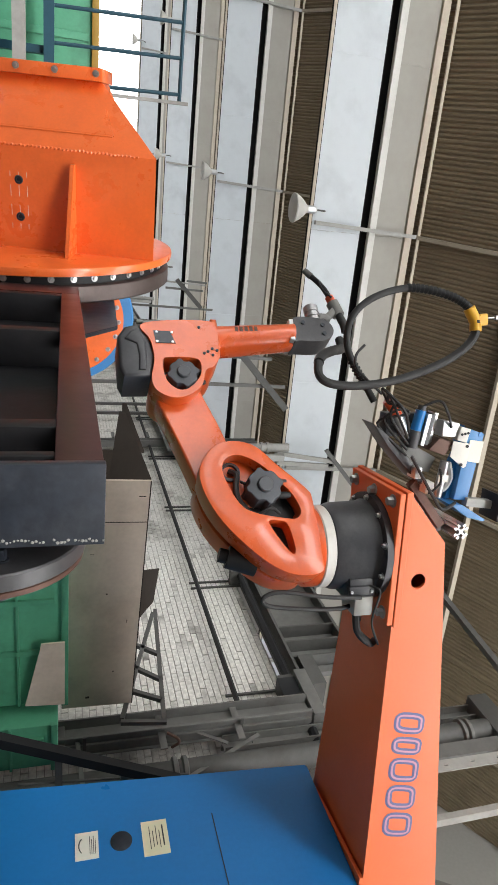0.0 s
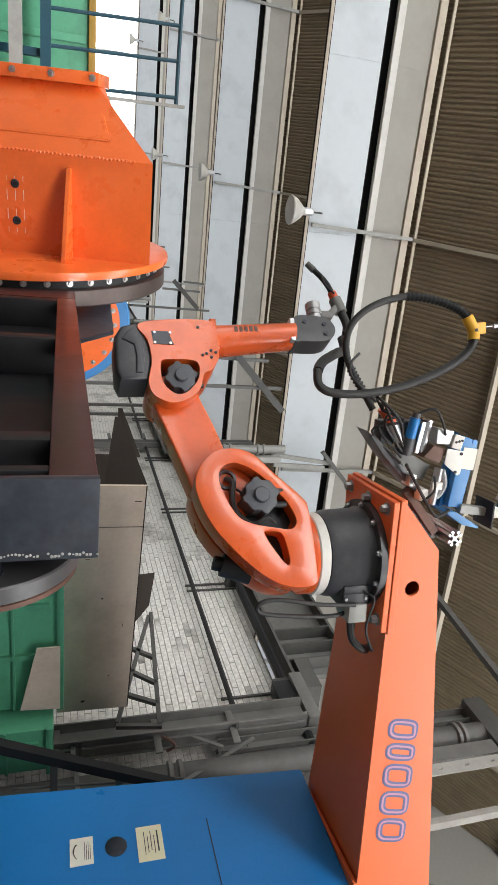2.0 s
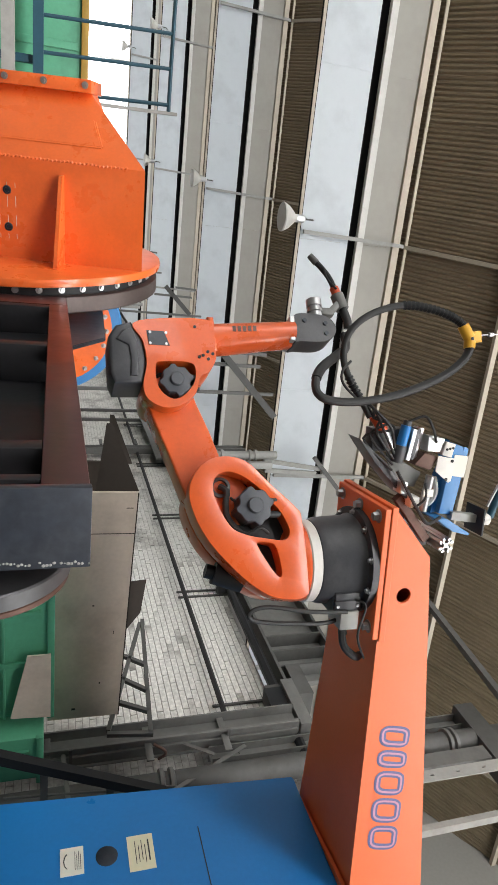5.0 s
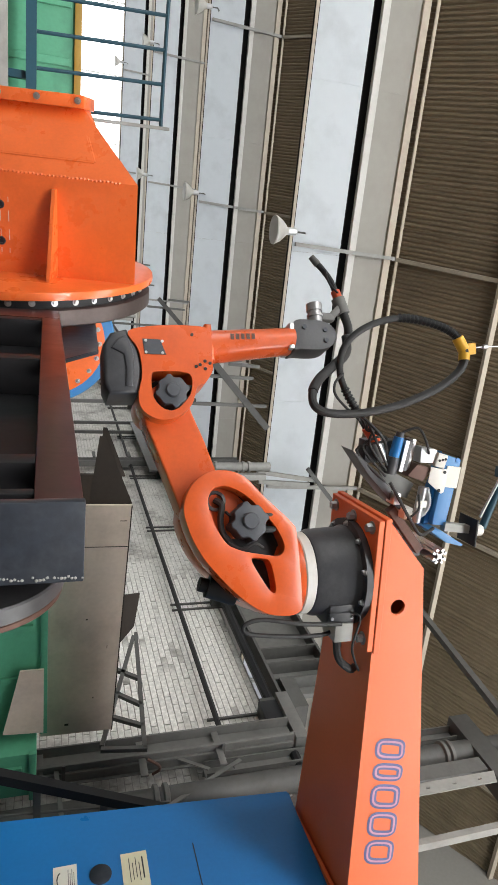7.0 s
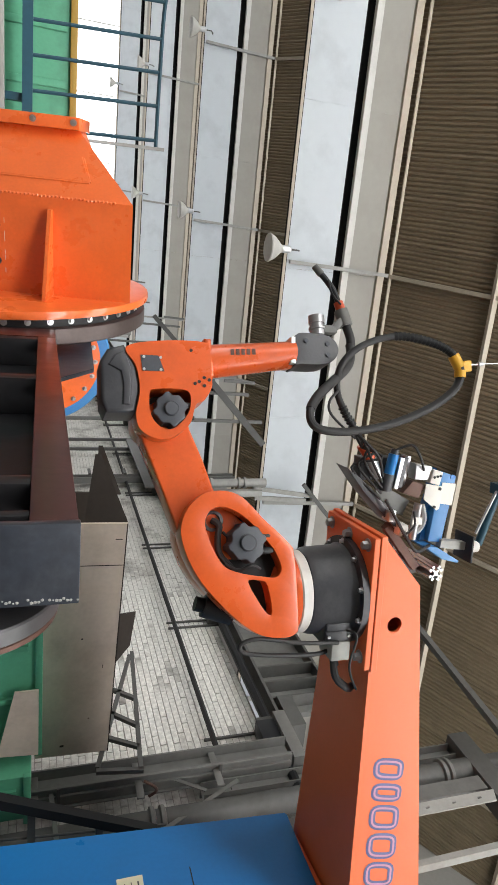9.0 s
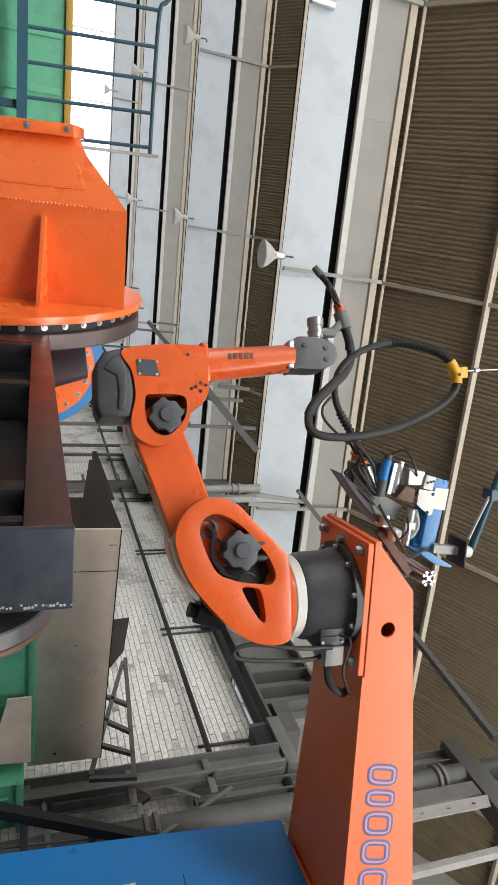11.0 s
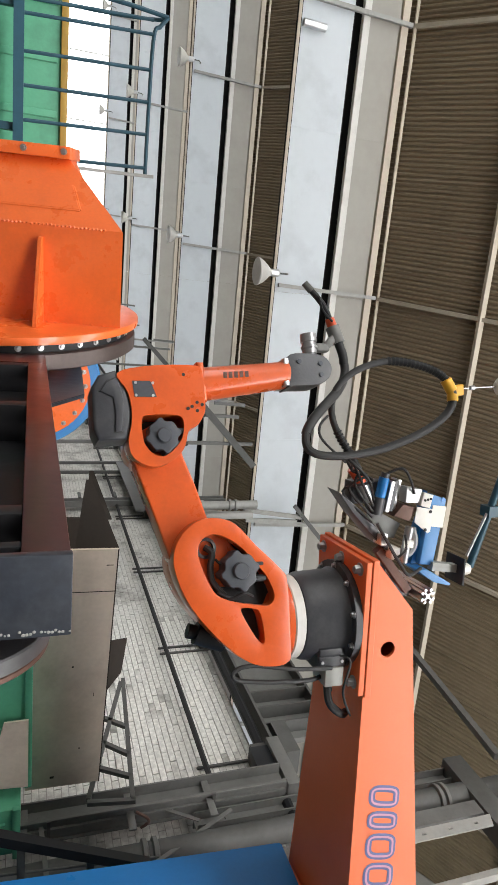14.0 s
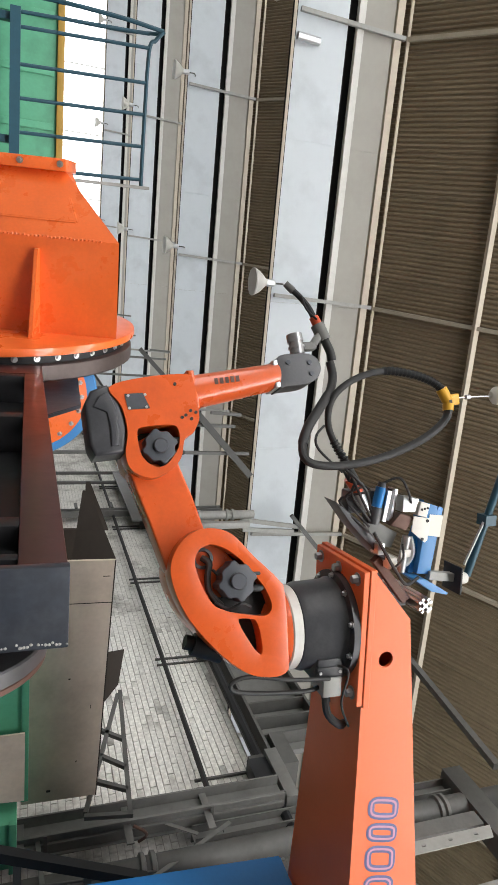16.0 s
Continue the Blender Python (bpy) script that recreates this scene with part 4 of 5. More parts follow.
part("hose_lower", tube(BM(), path[25:66], 0.026, 12, 0.8), RUBBER, hose)
part("hose_upper", tube(BM(), path[66:], 0.018, 12), RUBBER, hose)
bm = BM()
for i in range(68, 86):
    p, q = path[i], path[i + 1]
    cyl(bm, p, p + (q - p).normalized() * 0.014, 0.024, 0.0205, seg=12)
part("spiral_wrap", bm, BLACK, hose, "black spiral wrap", kind="stuff")
bm = BM()
for i in range(114, 122):
    p, q = path[i], path[i + 1]
    cyl(bm, p, p + (q - p).normalized() * 0.01, 0.0235, seg=12)
part("strain_relief", bm, BLACK, hose, "ribbed strain relief", kind="stuff")
bm = BM()
a, b = path[62], path[69]
cyl(bm, a, path[64], 0.03), cyl(bm, path[65], b, 0.031)
cyl(bm, path[64], path[65], 0.024)
box(bm, -0.03, 0.03, -0.012, 0.012, -0.02, 0.07, Matrix.Translation(path[65]) @ pose(0, 0, 0, 0, -10, 0), 0.005)
part("hanging_clamp", bm, YELLOW, hose, "yellow plastic hanging clamp")
bm = BM()
tube(bm, [(-1.255, 0.32, 3.75), (-1.269, 0.32, 3.8), (-1.276, 0.32, 3.86), (-1.29, 0.32, 4.06), (-1.4, 0.35, 7.0)], 0.004, 6)
cyl(bm, (-1.274, 0.32, 3.84), (-1.277, 0.32, 3.866), 0.013)
part("wire", bm, STEEL, hose, "thin steel suspension wire")
solid("wire_weight", lathe(BM(), [(0.02, 0), (0.05, 0.03), (0.05, 0.09), (0.02, 0.12)]), ENAMEL, "small pale weight on the suspension wire", "weight", m=BEAM @ pose(-1.29, 0.32, 4.04))

# wire feeder on the beam's tip
feed = thing("wire_feeder", BEAM, "wire feeder with blue housing mounted on top of the beam", "wire feeder")


def slab(pts, y0, y1, mat, name, label="", bevel=0.004):
    part(name, plate(BM(), pts, y1 - y0, (), Matrix.Translation((0, y0, 0)), bevel), mat, feed, label)


slab([(-0.693, 3.668), (-0.661, 3.77), (-0.29, 3.715), (-0.3, 3.63), (-0.49, 3.652)], 0.3, 0.42, LIGHT_BLUE, "blue_housing")
slab([(-0.70, 3.672), (-0.58, 3.668), (-0.47, 3.63), (-0.292, 3.6), (-0.296, 3.634), (-0.49, 3.654)], 0.34, 0.42, BLUE, "housing_cheek", "darker blue cheek")
slab([(-0.63, 3.683), (-0.622, 3.768), (-0.503, 3.755), (-0.515, 3.668)], 0.293, 0.297, PAPER, "label_plate", "white blank label", 0)
slab([(-0.628, 3.569), (-0.612, 3.677), (-0.49, 3.664), (-0.48, 3.648), (-0.544, 3.561)], 0.275, 0.281, WHITE, "guide_plate", "white metal cover plate", 0.001)
slab([(-0.706, 3.605), (-0.691, 3.665), (-0.618, 3.647), (-0.633, 3.587)], 0.27, 0.34, WHITE, "drive_block", "white drive block")
slab([(-0.735, 3.503), (-0.72, 3.603), (-0.647, 3.602), (-0.649, 3.503)], 0.285, 0.36, ALU, "roll_block", "bare metal roll block")
slab([(-0.641, 3.496), (-0.618, 3.581), (-0.546, 3.539), (-0.577, 3.438)], 0.29, 0.38, RUST, "gear_block", "rust-brown gear block")
for z in (3.612, 3.63, 3.648):
    part("screw", lathe(BM(), [(0.007, 0), (0.007, 0.004)], Matrix.Translation((-0.668 - (z - 3.63) * 0.2, 0.27, z)) @ pose(0, 0, 0, 90), 10), BLACK, feed)
for x, z in ((-0.6, 3.655), (-0.5, 3.63)):
    part("screw", lathe(BM(), [(0.009, 0), (0.009, 0.004)], Matrix.Translation((x, 0.275, z)) @ pose(0, 0, 0, 90), 10), BLACK, feed)
part("cover_screw", lathe(BM(), [(0.013, 0), (0.013, 0.004)], Matrix.Translation((-0.66, 0.3, 3.745)) @ pose(0, 0, 0, 90), 12), BLUE, feed)
part("drive_motor", cyl(BM(), (-0.785, 0.3, 3.372), (-0.68, 0.3, 3.352), 0.028), BLUE, feed, "blue drive motor")
part("motor_head", cyl(BM(), (-0.81, 0.3, 3.378), (-0.785, 0.3, 3.372), 0.022), CASTING, feed, "dark motor end")
part("gearbox", cyl(BM(), (-0.68, 0.3, 3.35), (-0.59, 0.3, 3.335), 0.034), CASTING, feed, "dark gearbox")
for dz, y in ((0.0, 0.28), (0.035, 0.3), (0.07, 0.33)):
    slab([(-0.77, 3.405 + dz), (-0.765, 3.428 + dz), (-0.60, 3.40 + dz), (-0.605, 3.377 + dz)], y, y + 0.07, ALU if dz != 0.035 else CASTING, "side_plate", "bare metal side plate" if dz != 0.035 else "dark side plate", 0.002)
slab([(-0.637, 3.289), (-0.525, 3.508), (-0.445, 3.475), (-0.46, 3.4), (-0.579, 3.3)], 0.33, 0.34, MID_GREY, "bracket_plate", "grey flat bracket", 0.001)
slab([(-0.72, 3.09), (-0.595, 3.19), (-0.43, 3.355), (-0.40, 3.40), (-0.44, 3.40), (-0.61, 3.24)], 0.26, 0.4, CASTING, "angle_bracket", "dark grey angled bracket", 0.002)
part("valve", cyl(BM(), (-0.52, 0.28, 3.536), (-0.325, 0.28, 3.512), 0.024), STEEL, feed, "bare metal valve body")
part("valve_clip", box(BM(), -0.45, -0.41, 0.25, 0.262, 3.49, 3.55, bevel=0.003), WHITE, feed, "white clip")
part("pipe_elbow", tube(BM(), smooth_path([(-0.5, 0.32, 3.58), (-0.42, 0.32, 3.6), (-0.36, 0.32, 3.57), (-0.35, 0.32, 3.52)]), 0.02), ALU, feed, "bent metal pipe")
slab([(-0.29, 3.575), (-0.285, 3.65), (-0.2, 3.80), (-0.19, 3.79), (-0.215, 3.69)], 0.24, 0.44, LIGHT_BLUE, "foot_plate", "", 0.001)
part("terminal", box(BM(), -0.42, -0.36, 0.22, 0.3, 3.40, 3.45, bevel=0.004), WHITE, feed, "white terminal block")
part("terminal", box(BM(), -0.50, -0.44, 0.22, 0.3, 3.33, 3.37, bevel=0.004), ALU, feed, "metal terminal block")
part("rail", bar(BM(), (-0.40, 0.3, 3.36), (-0.16, 0.3, 3.56), 0.045), RUST, feed, "rust-brown square rail")
part("coupling", cyl(BM(), (-0.83, 0.32, 3.185), (-0.755, 0.31, 3.245), 0.026), RED, feed, "red hose coupling")
part("coupling_nut", cyl(BM(), (-0.755, 0.31, 3.245), (-0.66, 0.3, 3.29), 0.028), ALU, feed)
part("junction", box(BM(), -0.76, -0.64, 0.33, 0.42, 3.2, 3.4, bevel=0.006), CASTING, feed, "dark junction block")
loops = [(0.007, [(-0.68 + 0.03 * k, 0.24, 3.28), (-0.8 + 0.02 * k, 0.16 + 0.03 * k, 3.2 - 0.02 * k), (-0.9 + 0.03 * k, 0.22, 3.1 + 0.04 * k), (-0.82, 0.3, 3.18)]) for k in range(5)]
loops += [(0.009, [(-0.56, 0.22, 3.3), (-0.46, 0.2, 3.36), (-0.36, 0.2, 3.43), (-0.28, 0.2, 3.5), (-0.3, 0.24, 3.6)]), (0.007, [(-0.8, 0.3, 3.37), (-0.84, 0.26, 3.45), (-0.78, 0.25, 3.5), (-0.7, 0.28, 3.55)]), (0.007, [(-0.86, 0.34, 3.16), (-0.98, 0.3, 3.0), (-1.05, 0.3, 2.98), (-1.1, 0.34, 3.04)]), (0.006, [(-0.48, 0.26, 3.5), (-0.42, 0.2, 3.47), (-0.36, 0.22, 3.42)])]
for r, pts in loops:
    part("cable", tube(BM(), smooth_path(pts), r), RUBBER, feed, "thin black cable")
# slotted profile that carries it
prof = thing("slotted_profile", BEAM @ pose(0.0, 0.27, 0), "slotted aluminium profile end on the feeder bracket", "metal profile")
for a in range(4):
    m = Matrix.Translation((-0.125, 0, 3.682)) @ pose(0, 0, 0, 0, 45 + 90 * a, 0)
    part("web", box(BM(), 0.008, 0.03, 0.0, 0.5, -0.004, 0.004, m), ALU, prof)
    part("lip", box(BM(), 0.028, 0.044, 0.0, 0.5, -0.018, -0.005, m), ALU, prof)
    part("lip", box(BM(), 0.028, 0.044, 0.0, 0.5, 0.005, 0.018, m), ALU, prof)
part("core", cyl(BM(), (-0.125, 0, 3.682), (-0.125, 0.5, 3.682), 0.012), ALU, prof)
bm = BM()
box(bm, -0.3, -0.05, 0.32, 0.6, 3.395, 3.43)
box(bm, -0.165, -0.085, 0.4, 0.5, 3.43, 3.64)
solid("feeder_stand", bm, CASTING, "dark steel stand under the feeder profile", "stand", m=BEAM)
# swing arm with its pole
sw = thing("swing_arm", BEAM, "grey swing arm with a slanted pole beside the feeder", "arm")
part("tie_bar", bar(BM(), (-0.29, 0.3, 3.70), (-0.27, 0.3, 3.86), 0.045), GALV, sw)
bm = BM()
box(bm, -0.34, -0.19, 0.22, 0.38, 3.86, 3.872, None, 0.002)
part("end_plate", bm, BLACK, sw, "black square plate")
bm = BM()
cyl(bm, (-0.265, 0.3, 3.872), (-0.258, 0.3, 3.95), 0.04, 0.032)
part("knuckle", bm, WHITE, sw, "white round knuckle")
part("pole", cyl(BM(), (-0.27, 0.3, 3.96), (-0.95, 0.3, 4.18), 0.022), TEAL, sw, "dark blue-grey pole")
bm = BM()
box(bm, -0.62, -0.56, 0.26, 0.34, 4.03, 4.1)
part("clip", bm, TEAL, sw)
part("rod", cyl(BM(), (-0.58, 0.28, 4.03), (-0.34, 0.28, 3.92), 0.008), STEEL, sw)

# ---- positioner head with its turntable, leaning over the frame ----
EYE = Vector((0.022, 0.003, 1.611))
FWD, RIGHT = Vector((0.327, 0.904, 0.275)), Vector((0.9403, -0.3404, 0))
UPV = RIGHT.cross(FWD)
HD = 6.0
ray = FWD + RIGHT * ((438 - 784) / 1140) + UPV * ((50 - 441) / 1140)
centre = EYE + HD * ray
wv = ray.normalized()
a_img = RIGHT + 0.05 * UPV
a_img = (a_img - wv * a_img.dot(wv)).normalized()
AX = (a_img * math.cos(radians(10)) + wv * math.sin(radians(10))).normalized()
XU = (UPV - AX * UPV.dot(AX)).normalized()
YT = AX.cross(XU)
HEAD = Matrix((XU, YT, AX)).transposed().to_4x4()
HEAD.translation = centre
head = thing("positioner_head", HEAD, "large orange welded positioner head with a turntable", "positioner")
bm = BM()
lathe(bm, [(1.28, -0.075), (1.312, -0.068), (1.318, -0.04), (1.312, -0.008), (1.29, 0.0)], None, 96)
part("flange", bm, HEAD_ORANGE, head, "round orange flange")
bm = BM()
lathe(bm, [(1.235, 0.001), (1.235, 0.07)], None, 96)
bear = part("bearing_ring", bm, BLACK, head, "black slewing ring")
for i in range(44):
    a = 2 * math.pi * i / 44
    part("bolt", bolt(BM(), Matrix.Translation((1.235 * math.cos(a), 1.235 * math.sin(a), 0.03)) @ Matrix.Rotation(a, 4, "Z") @ pose(0, 0, 0, 0, 90, 0), 0.018, 0.016), ALU, bear, "zinc-plated bolt head")
bm = BM()
lathe(bm, [(1.235, 0.071), (1.285, 0.08), (1.29, 0.09), (1.29, 0.2), (1.275, 0.212)], None, 96)
part("turntable", bm, DISC_STEEL, head, "thick brown-grey steel turntable")
HX, HY, ZB, ZT = 1.22, 0.5, -0.88, -1.42
bm = BM()
hexa(bm, [(-0.9, -0.7, ZB), (0.85, -0.7, ZB), (HX, HY, ZB), (-HX, HY, ZB)], [(-0.9, -0.7, -0.075), (0.85, -0.7, -0.075), (HX, HY, -0.075), (-HX, HY, -0.075)])
part("box_body", bm, HEAD_ORANGE, head, "orange welded box", smooth=False)
TX, TY = 0.66, -0.05
bm = BM()
hexa(bm, [(-0.9, -0.7, ZB), (0.85, -0.7, ZB), (HX, HY, ZB), (-HX, HY, ZB)], [(-TX, -0.35, ZT), (TX, -0.35, ZT), (TX, TY, ZT), (-TX, TY, ZT)])
part("taper", bm, HEAD_ORANGE, head, "orange tapered housing", smooth=False)
# raised cover on the taper's sloping side
bm = BM()
def on_taper(x, t, out):
    y, z = HY + (TY - HY) * t, ZB + (ZT - ZB) * t
    return (x, y + out * 0.6, z - out * 0.8)
hexa(bm, [on_taper(-0.9, 0.22, 0), on_taper(0.86, 0.22, 0), on_taper(0.76, 0.6, 0), on_taper(-0.8, 0.6, 0)], [on_taper(-0.9, 0.23, 0.012), on_taper(0.85, 0.23, 0.012), on_taper(0.75, 0.59, 0.012), on_taper(-0.8, 0.59, 0.012)])
bmesh.ops.bevel(bm, geom=[e for e in bm.edges], offset=0.012, segments=2, affect="EDGES")
part("cover", bm, HEAD_ORANGE, head, "raised orange cover plate")
bm = BM()
box(bm, -TX - 0.03, TX + 0.03, -0.4, 0.06, ZT - 0.09, ZT + 0.01, bevel=0.006)
tf = part("top_flange", bm, HEAD_ORANGE, head)
for x in (-0.36, -0.02, 0.3, 0.64):
    part("bolt", bolt(BM(), Matrix.Translation((x, 0.06, ZT - 0.045)) @ pose(0, 0, 0, -90), 0.019, 0.024), STEEL, tf, "steel hexagon bolt")
for x in (0.55, -0.5):
    bm = BM()
    vs = [(x - 0.016, HY, ZB + 0.1), (x - 0.016, HY + 0.05, ZB + 0.1), (x - 0.016, HY + 0.28, -0.075), (x - 0.016, HY, -0.075)]
    hexa(bm, vs, [(a + 0.032, b, c) for a, b, c in vs])
    part("gusset", bm, HEAD_ORANGE, head, "orange gusset plate", smooth=False)
# raised dark rings stand for two holes, their dark put into the colour
bm = BM()
for z in (-0.62, -0.33):
    lathe(bm, [(0.036, 0), (0.03, 0.01), (0.02, 0.012), (0.018, 0.002)], Matrix.Translation((0.1, HY, z)) @ pose(0, 0, 0, -90), 12)
part("plug", bm, DARK_STEEL, head, "dark ring drawn for a dark hole")
bm = BM()
for x0, x1 in ((0.03, 0.034), (0.165, 0.169), (0.098, 0.102)):
    for k in range(6):
        z = -0.68 + 0.075 * k + (0.03 if k % 2 else 0)
        box(bm, x0, x1, HY, HY + 0.0015, z, z + 0.04)
part("scratch_marks", bm, WHITE, head, "pale scratched lines round the holes", kind="stuff")
bm = BM()
random.seed(5)
for i in range(70):
    x = -1.1 + i * 2.2 / 70
    lathe(bm, [(0.012, -0.01), (0.01, 0.004), (0.004, 0.008)], Matrix.Translation((x, HY + 0.002, ZB + random.uniform(-0.004, 0.004))) @ pose(0, 0, 0, -70), 6)
    lathe(bm, [(0.013, -0.01), (0.011, 0.004), (0.004, 0.008)], Matrix.Translation((x, HY + 0.004, -0.07 + random.uniform(-0.003, 0.003))) @ pose(0, 0, 0, -45), 6)
part("weld_seam", bm, HEAD_ORANGE, head, "rough painted weld seam", kind="stuff")
# pedestal behind and below
bm = BM()
box(bm, -1.25, -0.5, -0.6, 0.2, -2.4, ZT - 0.13, bevel=0.02)
part("pedestal", bm, BLUE, head, "blue pedestal behind the head")

# ---- work frame on the turntable ----
FX0, FX1, FY0, FY1, FZ = 0.664, 0.891, 1.592, 4.95, 1.707
fr = thing("work_frame", pose(0, 0, 0), "dark primed steel work frame held between the two discs", "steel frame")
for z1, nm in ((FZ, "upper_rail"), (0.95, "lower_rail")):
    part(nm, box(BM(), FX0, FX0 + 0.1, FY0 + 0.02, FY1, z1 - 0.125, z1, bevel=0.006), RED_STEEL, fr, "red-brown primed square tube")
# back sheet and stiffeners are coloured near-black for the shaded inside
part("rear_plate", box(BM(), FX1 - 0.03, FX1, FY0 + 0.02, FY1, 0.83, FZ - 0.01), INNER_SHADE_STEEL, fr, "steel back sheet, darkened for the shade inside the frame", smooth=False)
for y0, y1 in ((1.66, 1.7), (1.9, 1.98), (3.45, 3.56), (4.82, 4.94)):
    part("stiffener", box(BM(), FX0 + 0.004, FX1 - 0.03, y0, y1, 0.9, FZ - 0.125, bevel=0.004), INNER_SHADE_STEEL, fr)
part("end_plate", box(BM(), FX0 - 0.004, FX1 + 0.002, FY0 - 0.012, FY0 + 0.02, 0.83, FZ + 0.004, bevel=0.004), DARK_STEEL, fr, "blue-black steel end plate")
bm = BM()
for i in range(60):
    if random.random() < 0.75:
        r = random.uniform(0.0028, 0.006)
        lathe(bm, [(r, -0.002), (r * 0.8, 0.001), (r * 0.3, 0.002)], Matrix.Translation((FX1 - 0.014 + random.uniform(-0.006, 0.006), FY0 - 0.012, FZ - i * 0.009)) @ pose(0, 0, 0, 90), 6)
part("weld_seam", bm, GALV, fr, "rough bright weld bead", kind="stuff")
bm = BM()
hexa(bm, [(0.875, 4.45, 1.7), (0.875, 6.35, 1.7), (0.875, 6.6, 2.07), (0.875, 4.9, 1.985)], [(0.905, 4.45, 1.7), (0.905, 6.35, 1.7), (0.905, 6.6, 2.07), (0.905, 4.9, 1.985)])
bmesh.ops.bevel(bm, geom=list(bm.edges), offset=0.005, segments=2, affect="EDGES")
part("bracket", bm, DARK_STEEL, fr, "dark tapered steel bracket plate")
bm = BM()
box(bm, FX0, FX1, FY1, FY1 + 0.9, 0.8, FZ)
part("root_block", bm, RED_STEEL, fr, "frame root under the turntable")

tail = thing("tail_disc", pose(0.97, 1.84, 1.40), "round machined steel tailstock disc with studs", "disc")
RX = pose(0, 0, 0, 0, 90, 0)
bm = BM()
lathe(bm, [(0.265, 0.0), (0.27, 0.005), (0.27, 0.05), (0.262, 0.056)], RX, 64)
part("disc", bm, DARK_DISC, tail)
part("rim_ring", lathe(BM(), [(0.258, 0.056), (0.264, 0.06), (0.264, 0.075), (0.25, 0.08)], RX, 64), RUST, tail, "rust-brown rim")
part("hub", lathe(BM(), [(0.1, -0.11), (0.1, 0.0)], RX, 40), DARK_STEEL, tail)
for i in range(8):
    a = 2 * math.pi * (i + 0.3) / 8
    part("stud", bolt(BM(), Matrix.Translation((0, 0.19 * math.sin(a), 0.19 * math.cos(a))) @ pose(0, 0, 0, 0, -90, 0), 0.012, 0.03), DARK_STEEL, tail)
bm = BM()
box(bm, 0.09, 0.3, -0.12, 0.3, -1.4, -0.3, bevel=0.02)
part("stand", bm, GREEN, tail, "green tailstock stand")
part("shaft", lathe(BM(), [(0.08, 0.09), (0.08, 0.2)], RX @ pose(0, 0, 0), 24), DARK_STEEL, tail)

# second positioner far behind
ring = thing("rear_positioner", Matrix.Translation((1.17, 7.2, 1.6)) @ pose(0, 0, 0, 82, 0, 12), "blue and orange positioner wheel standing further back", "positioner")
bm = BM()
lathe(bm, [(0.58, 0.0), (0.68, 0.0), (0.70, 0.02), (0.70, 0.2), (0.68, 0.22), (0.58, 0.22)], None, 64)
part("blue_rim", bm, LIGHT_BLUE, ring)
part("orange_face", lathe(BM(), [(0.585, 0.03), (0.585, 0.235), (0.3, 0.24)], None, 48), HEAD_ORANGE, ring)
for i in range(20):
    a = 2 * math.pi * i / 20
    part("bolt", bolt(BM(), pose(0.53 * math.cos(a), 0.53 * math.sin(a), 0.236), 0.018, 0.02), STEEL, ring)
part("foot", box(BM(), -0.25, 0.25, -1.55, 0, -0.35, -0.0), LIGHT_BLUE, ring)

# ---- boxes and plates behind ----
card = thing("cardboard_crate", Matrix.Translation((1.82, 4.2, 1.6)) @ pose(0, 0, 0, 0, 1.5, 4), "big brown open board crate with dark torn flaps", "crate")
bm = BM()
box(bm, 0, 2.06, 0, 0.025, 0.04, 0.6, bevel=0.004)
f = part("front_panel", bm, CARD, card)
part("crease", box(BM(), 0.33, 0.336, -0.002, 0.0, 0.04, 0.6), CARD_DARK, f, "dark crease line")
part("edge_tape", box(BM(), 0, 2.06, -0.002, 0.0, 0.592, 0.6), CARD_DARK, f, "dark worn edge")
bm = BM()
for x, z, w, h in ((0.12, 0.52, 0.006, 0.05), (0.95, 0.33, 0.012, 0.014), (1.2, 0.5, 0.03, 0.004), (0.6, 0.2, 0.004, 0.03), (1.7, 0.42, 0.014, 0.01), (1.95, 0.22, 0.02, 0.03)):
    box(bm, x, x + w, -0.0015, 0.0, z, z + h)
part("scuff", bm, CARD_DARK, f, "small dark scuffs", kind="stuff")
part("bottom_panel", box(BM(), 0, 2.06, 0.025, 0.5, 0.04, 0.07), CARD, card)
# the shade inside the open crate is put into this panel's colour
part("rear_panel", box(BM(), 0, 2.06, 0.5, 0.525, 0.04, 0.55), CARD_DARK, card, "inner side, coloured dark for the crate's shaded inside")
bm = BM()
hexa(bm, [(0, 0.03, 0.3), (0, 0.03, 0.6), (0.012, 0.03, 0.6), (0.012, 0.03, 0.3)], [(-0.44, 0.2, 0.36), (-0.44, 0.2, 0.4), (-0.43, 0.21, 0.4), (-0.43, 0.21, 0.36)])
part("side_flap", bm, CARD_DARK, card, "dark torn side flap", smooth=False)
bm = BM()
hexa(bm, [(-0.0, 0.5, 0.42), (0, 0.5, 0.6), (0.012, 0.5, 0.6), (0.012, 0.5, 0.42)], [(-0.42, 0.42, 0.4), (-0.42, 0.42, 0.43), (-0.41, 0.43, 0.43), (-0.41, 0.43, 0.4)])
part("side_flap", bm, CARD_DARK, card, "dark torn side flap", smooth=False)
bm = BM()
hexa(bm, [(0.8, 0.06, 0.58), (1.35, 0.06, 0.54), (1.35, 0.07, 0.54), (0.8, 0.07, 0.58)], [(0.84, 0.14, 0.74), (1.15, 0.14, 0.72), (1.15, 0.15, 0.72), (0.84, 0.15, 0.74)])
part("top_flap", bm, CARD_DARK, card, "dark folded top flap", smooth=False)


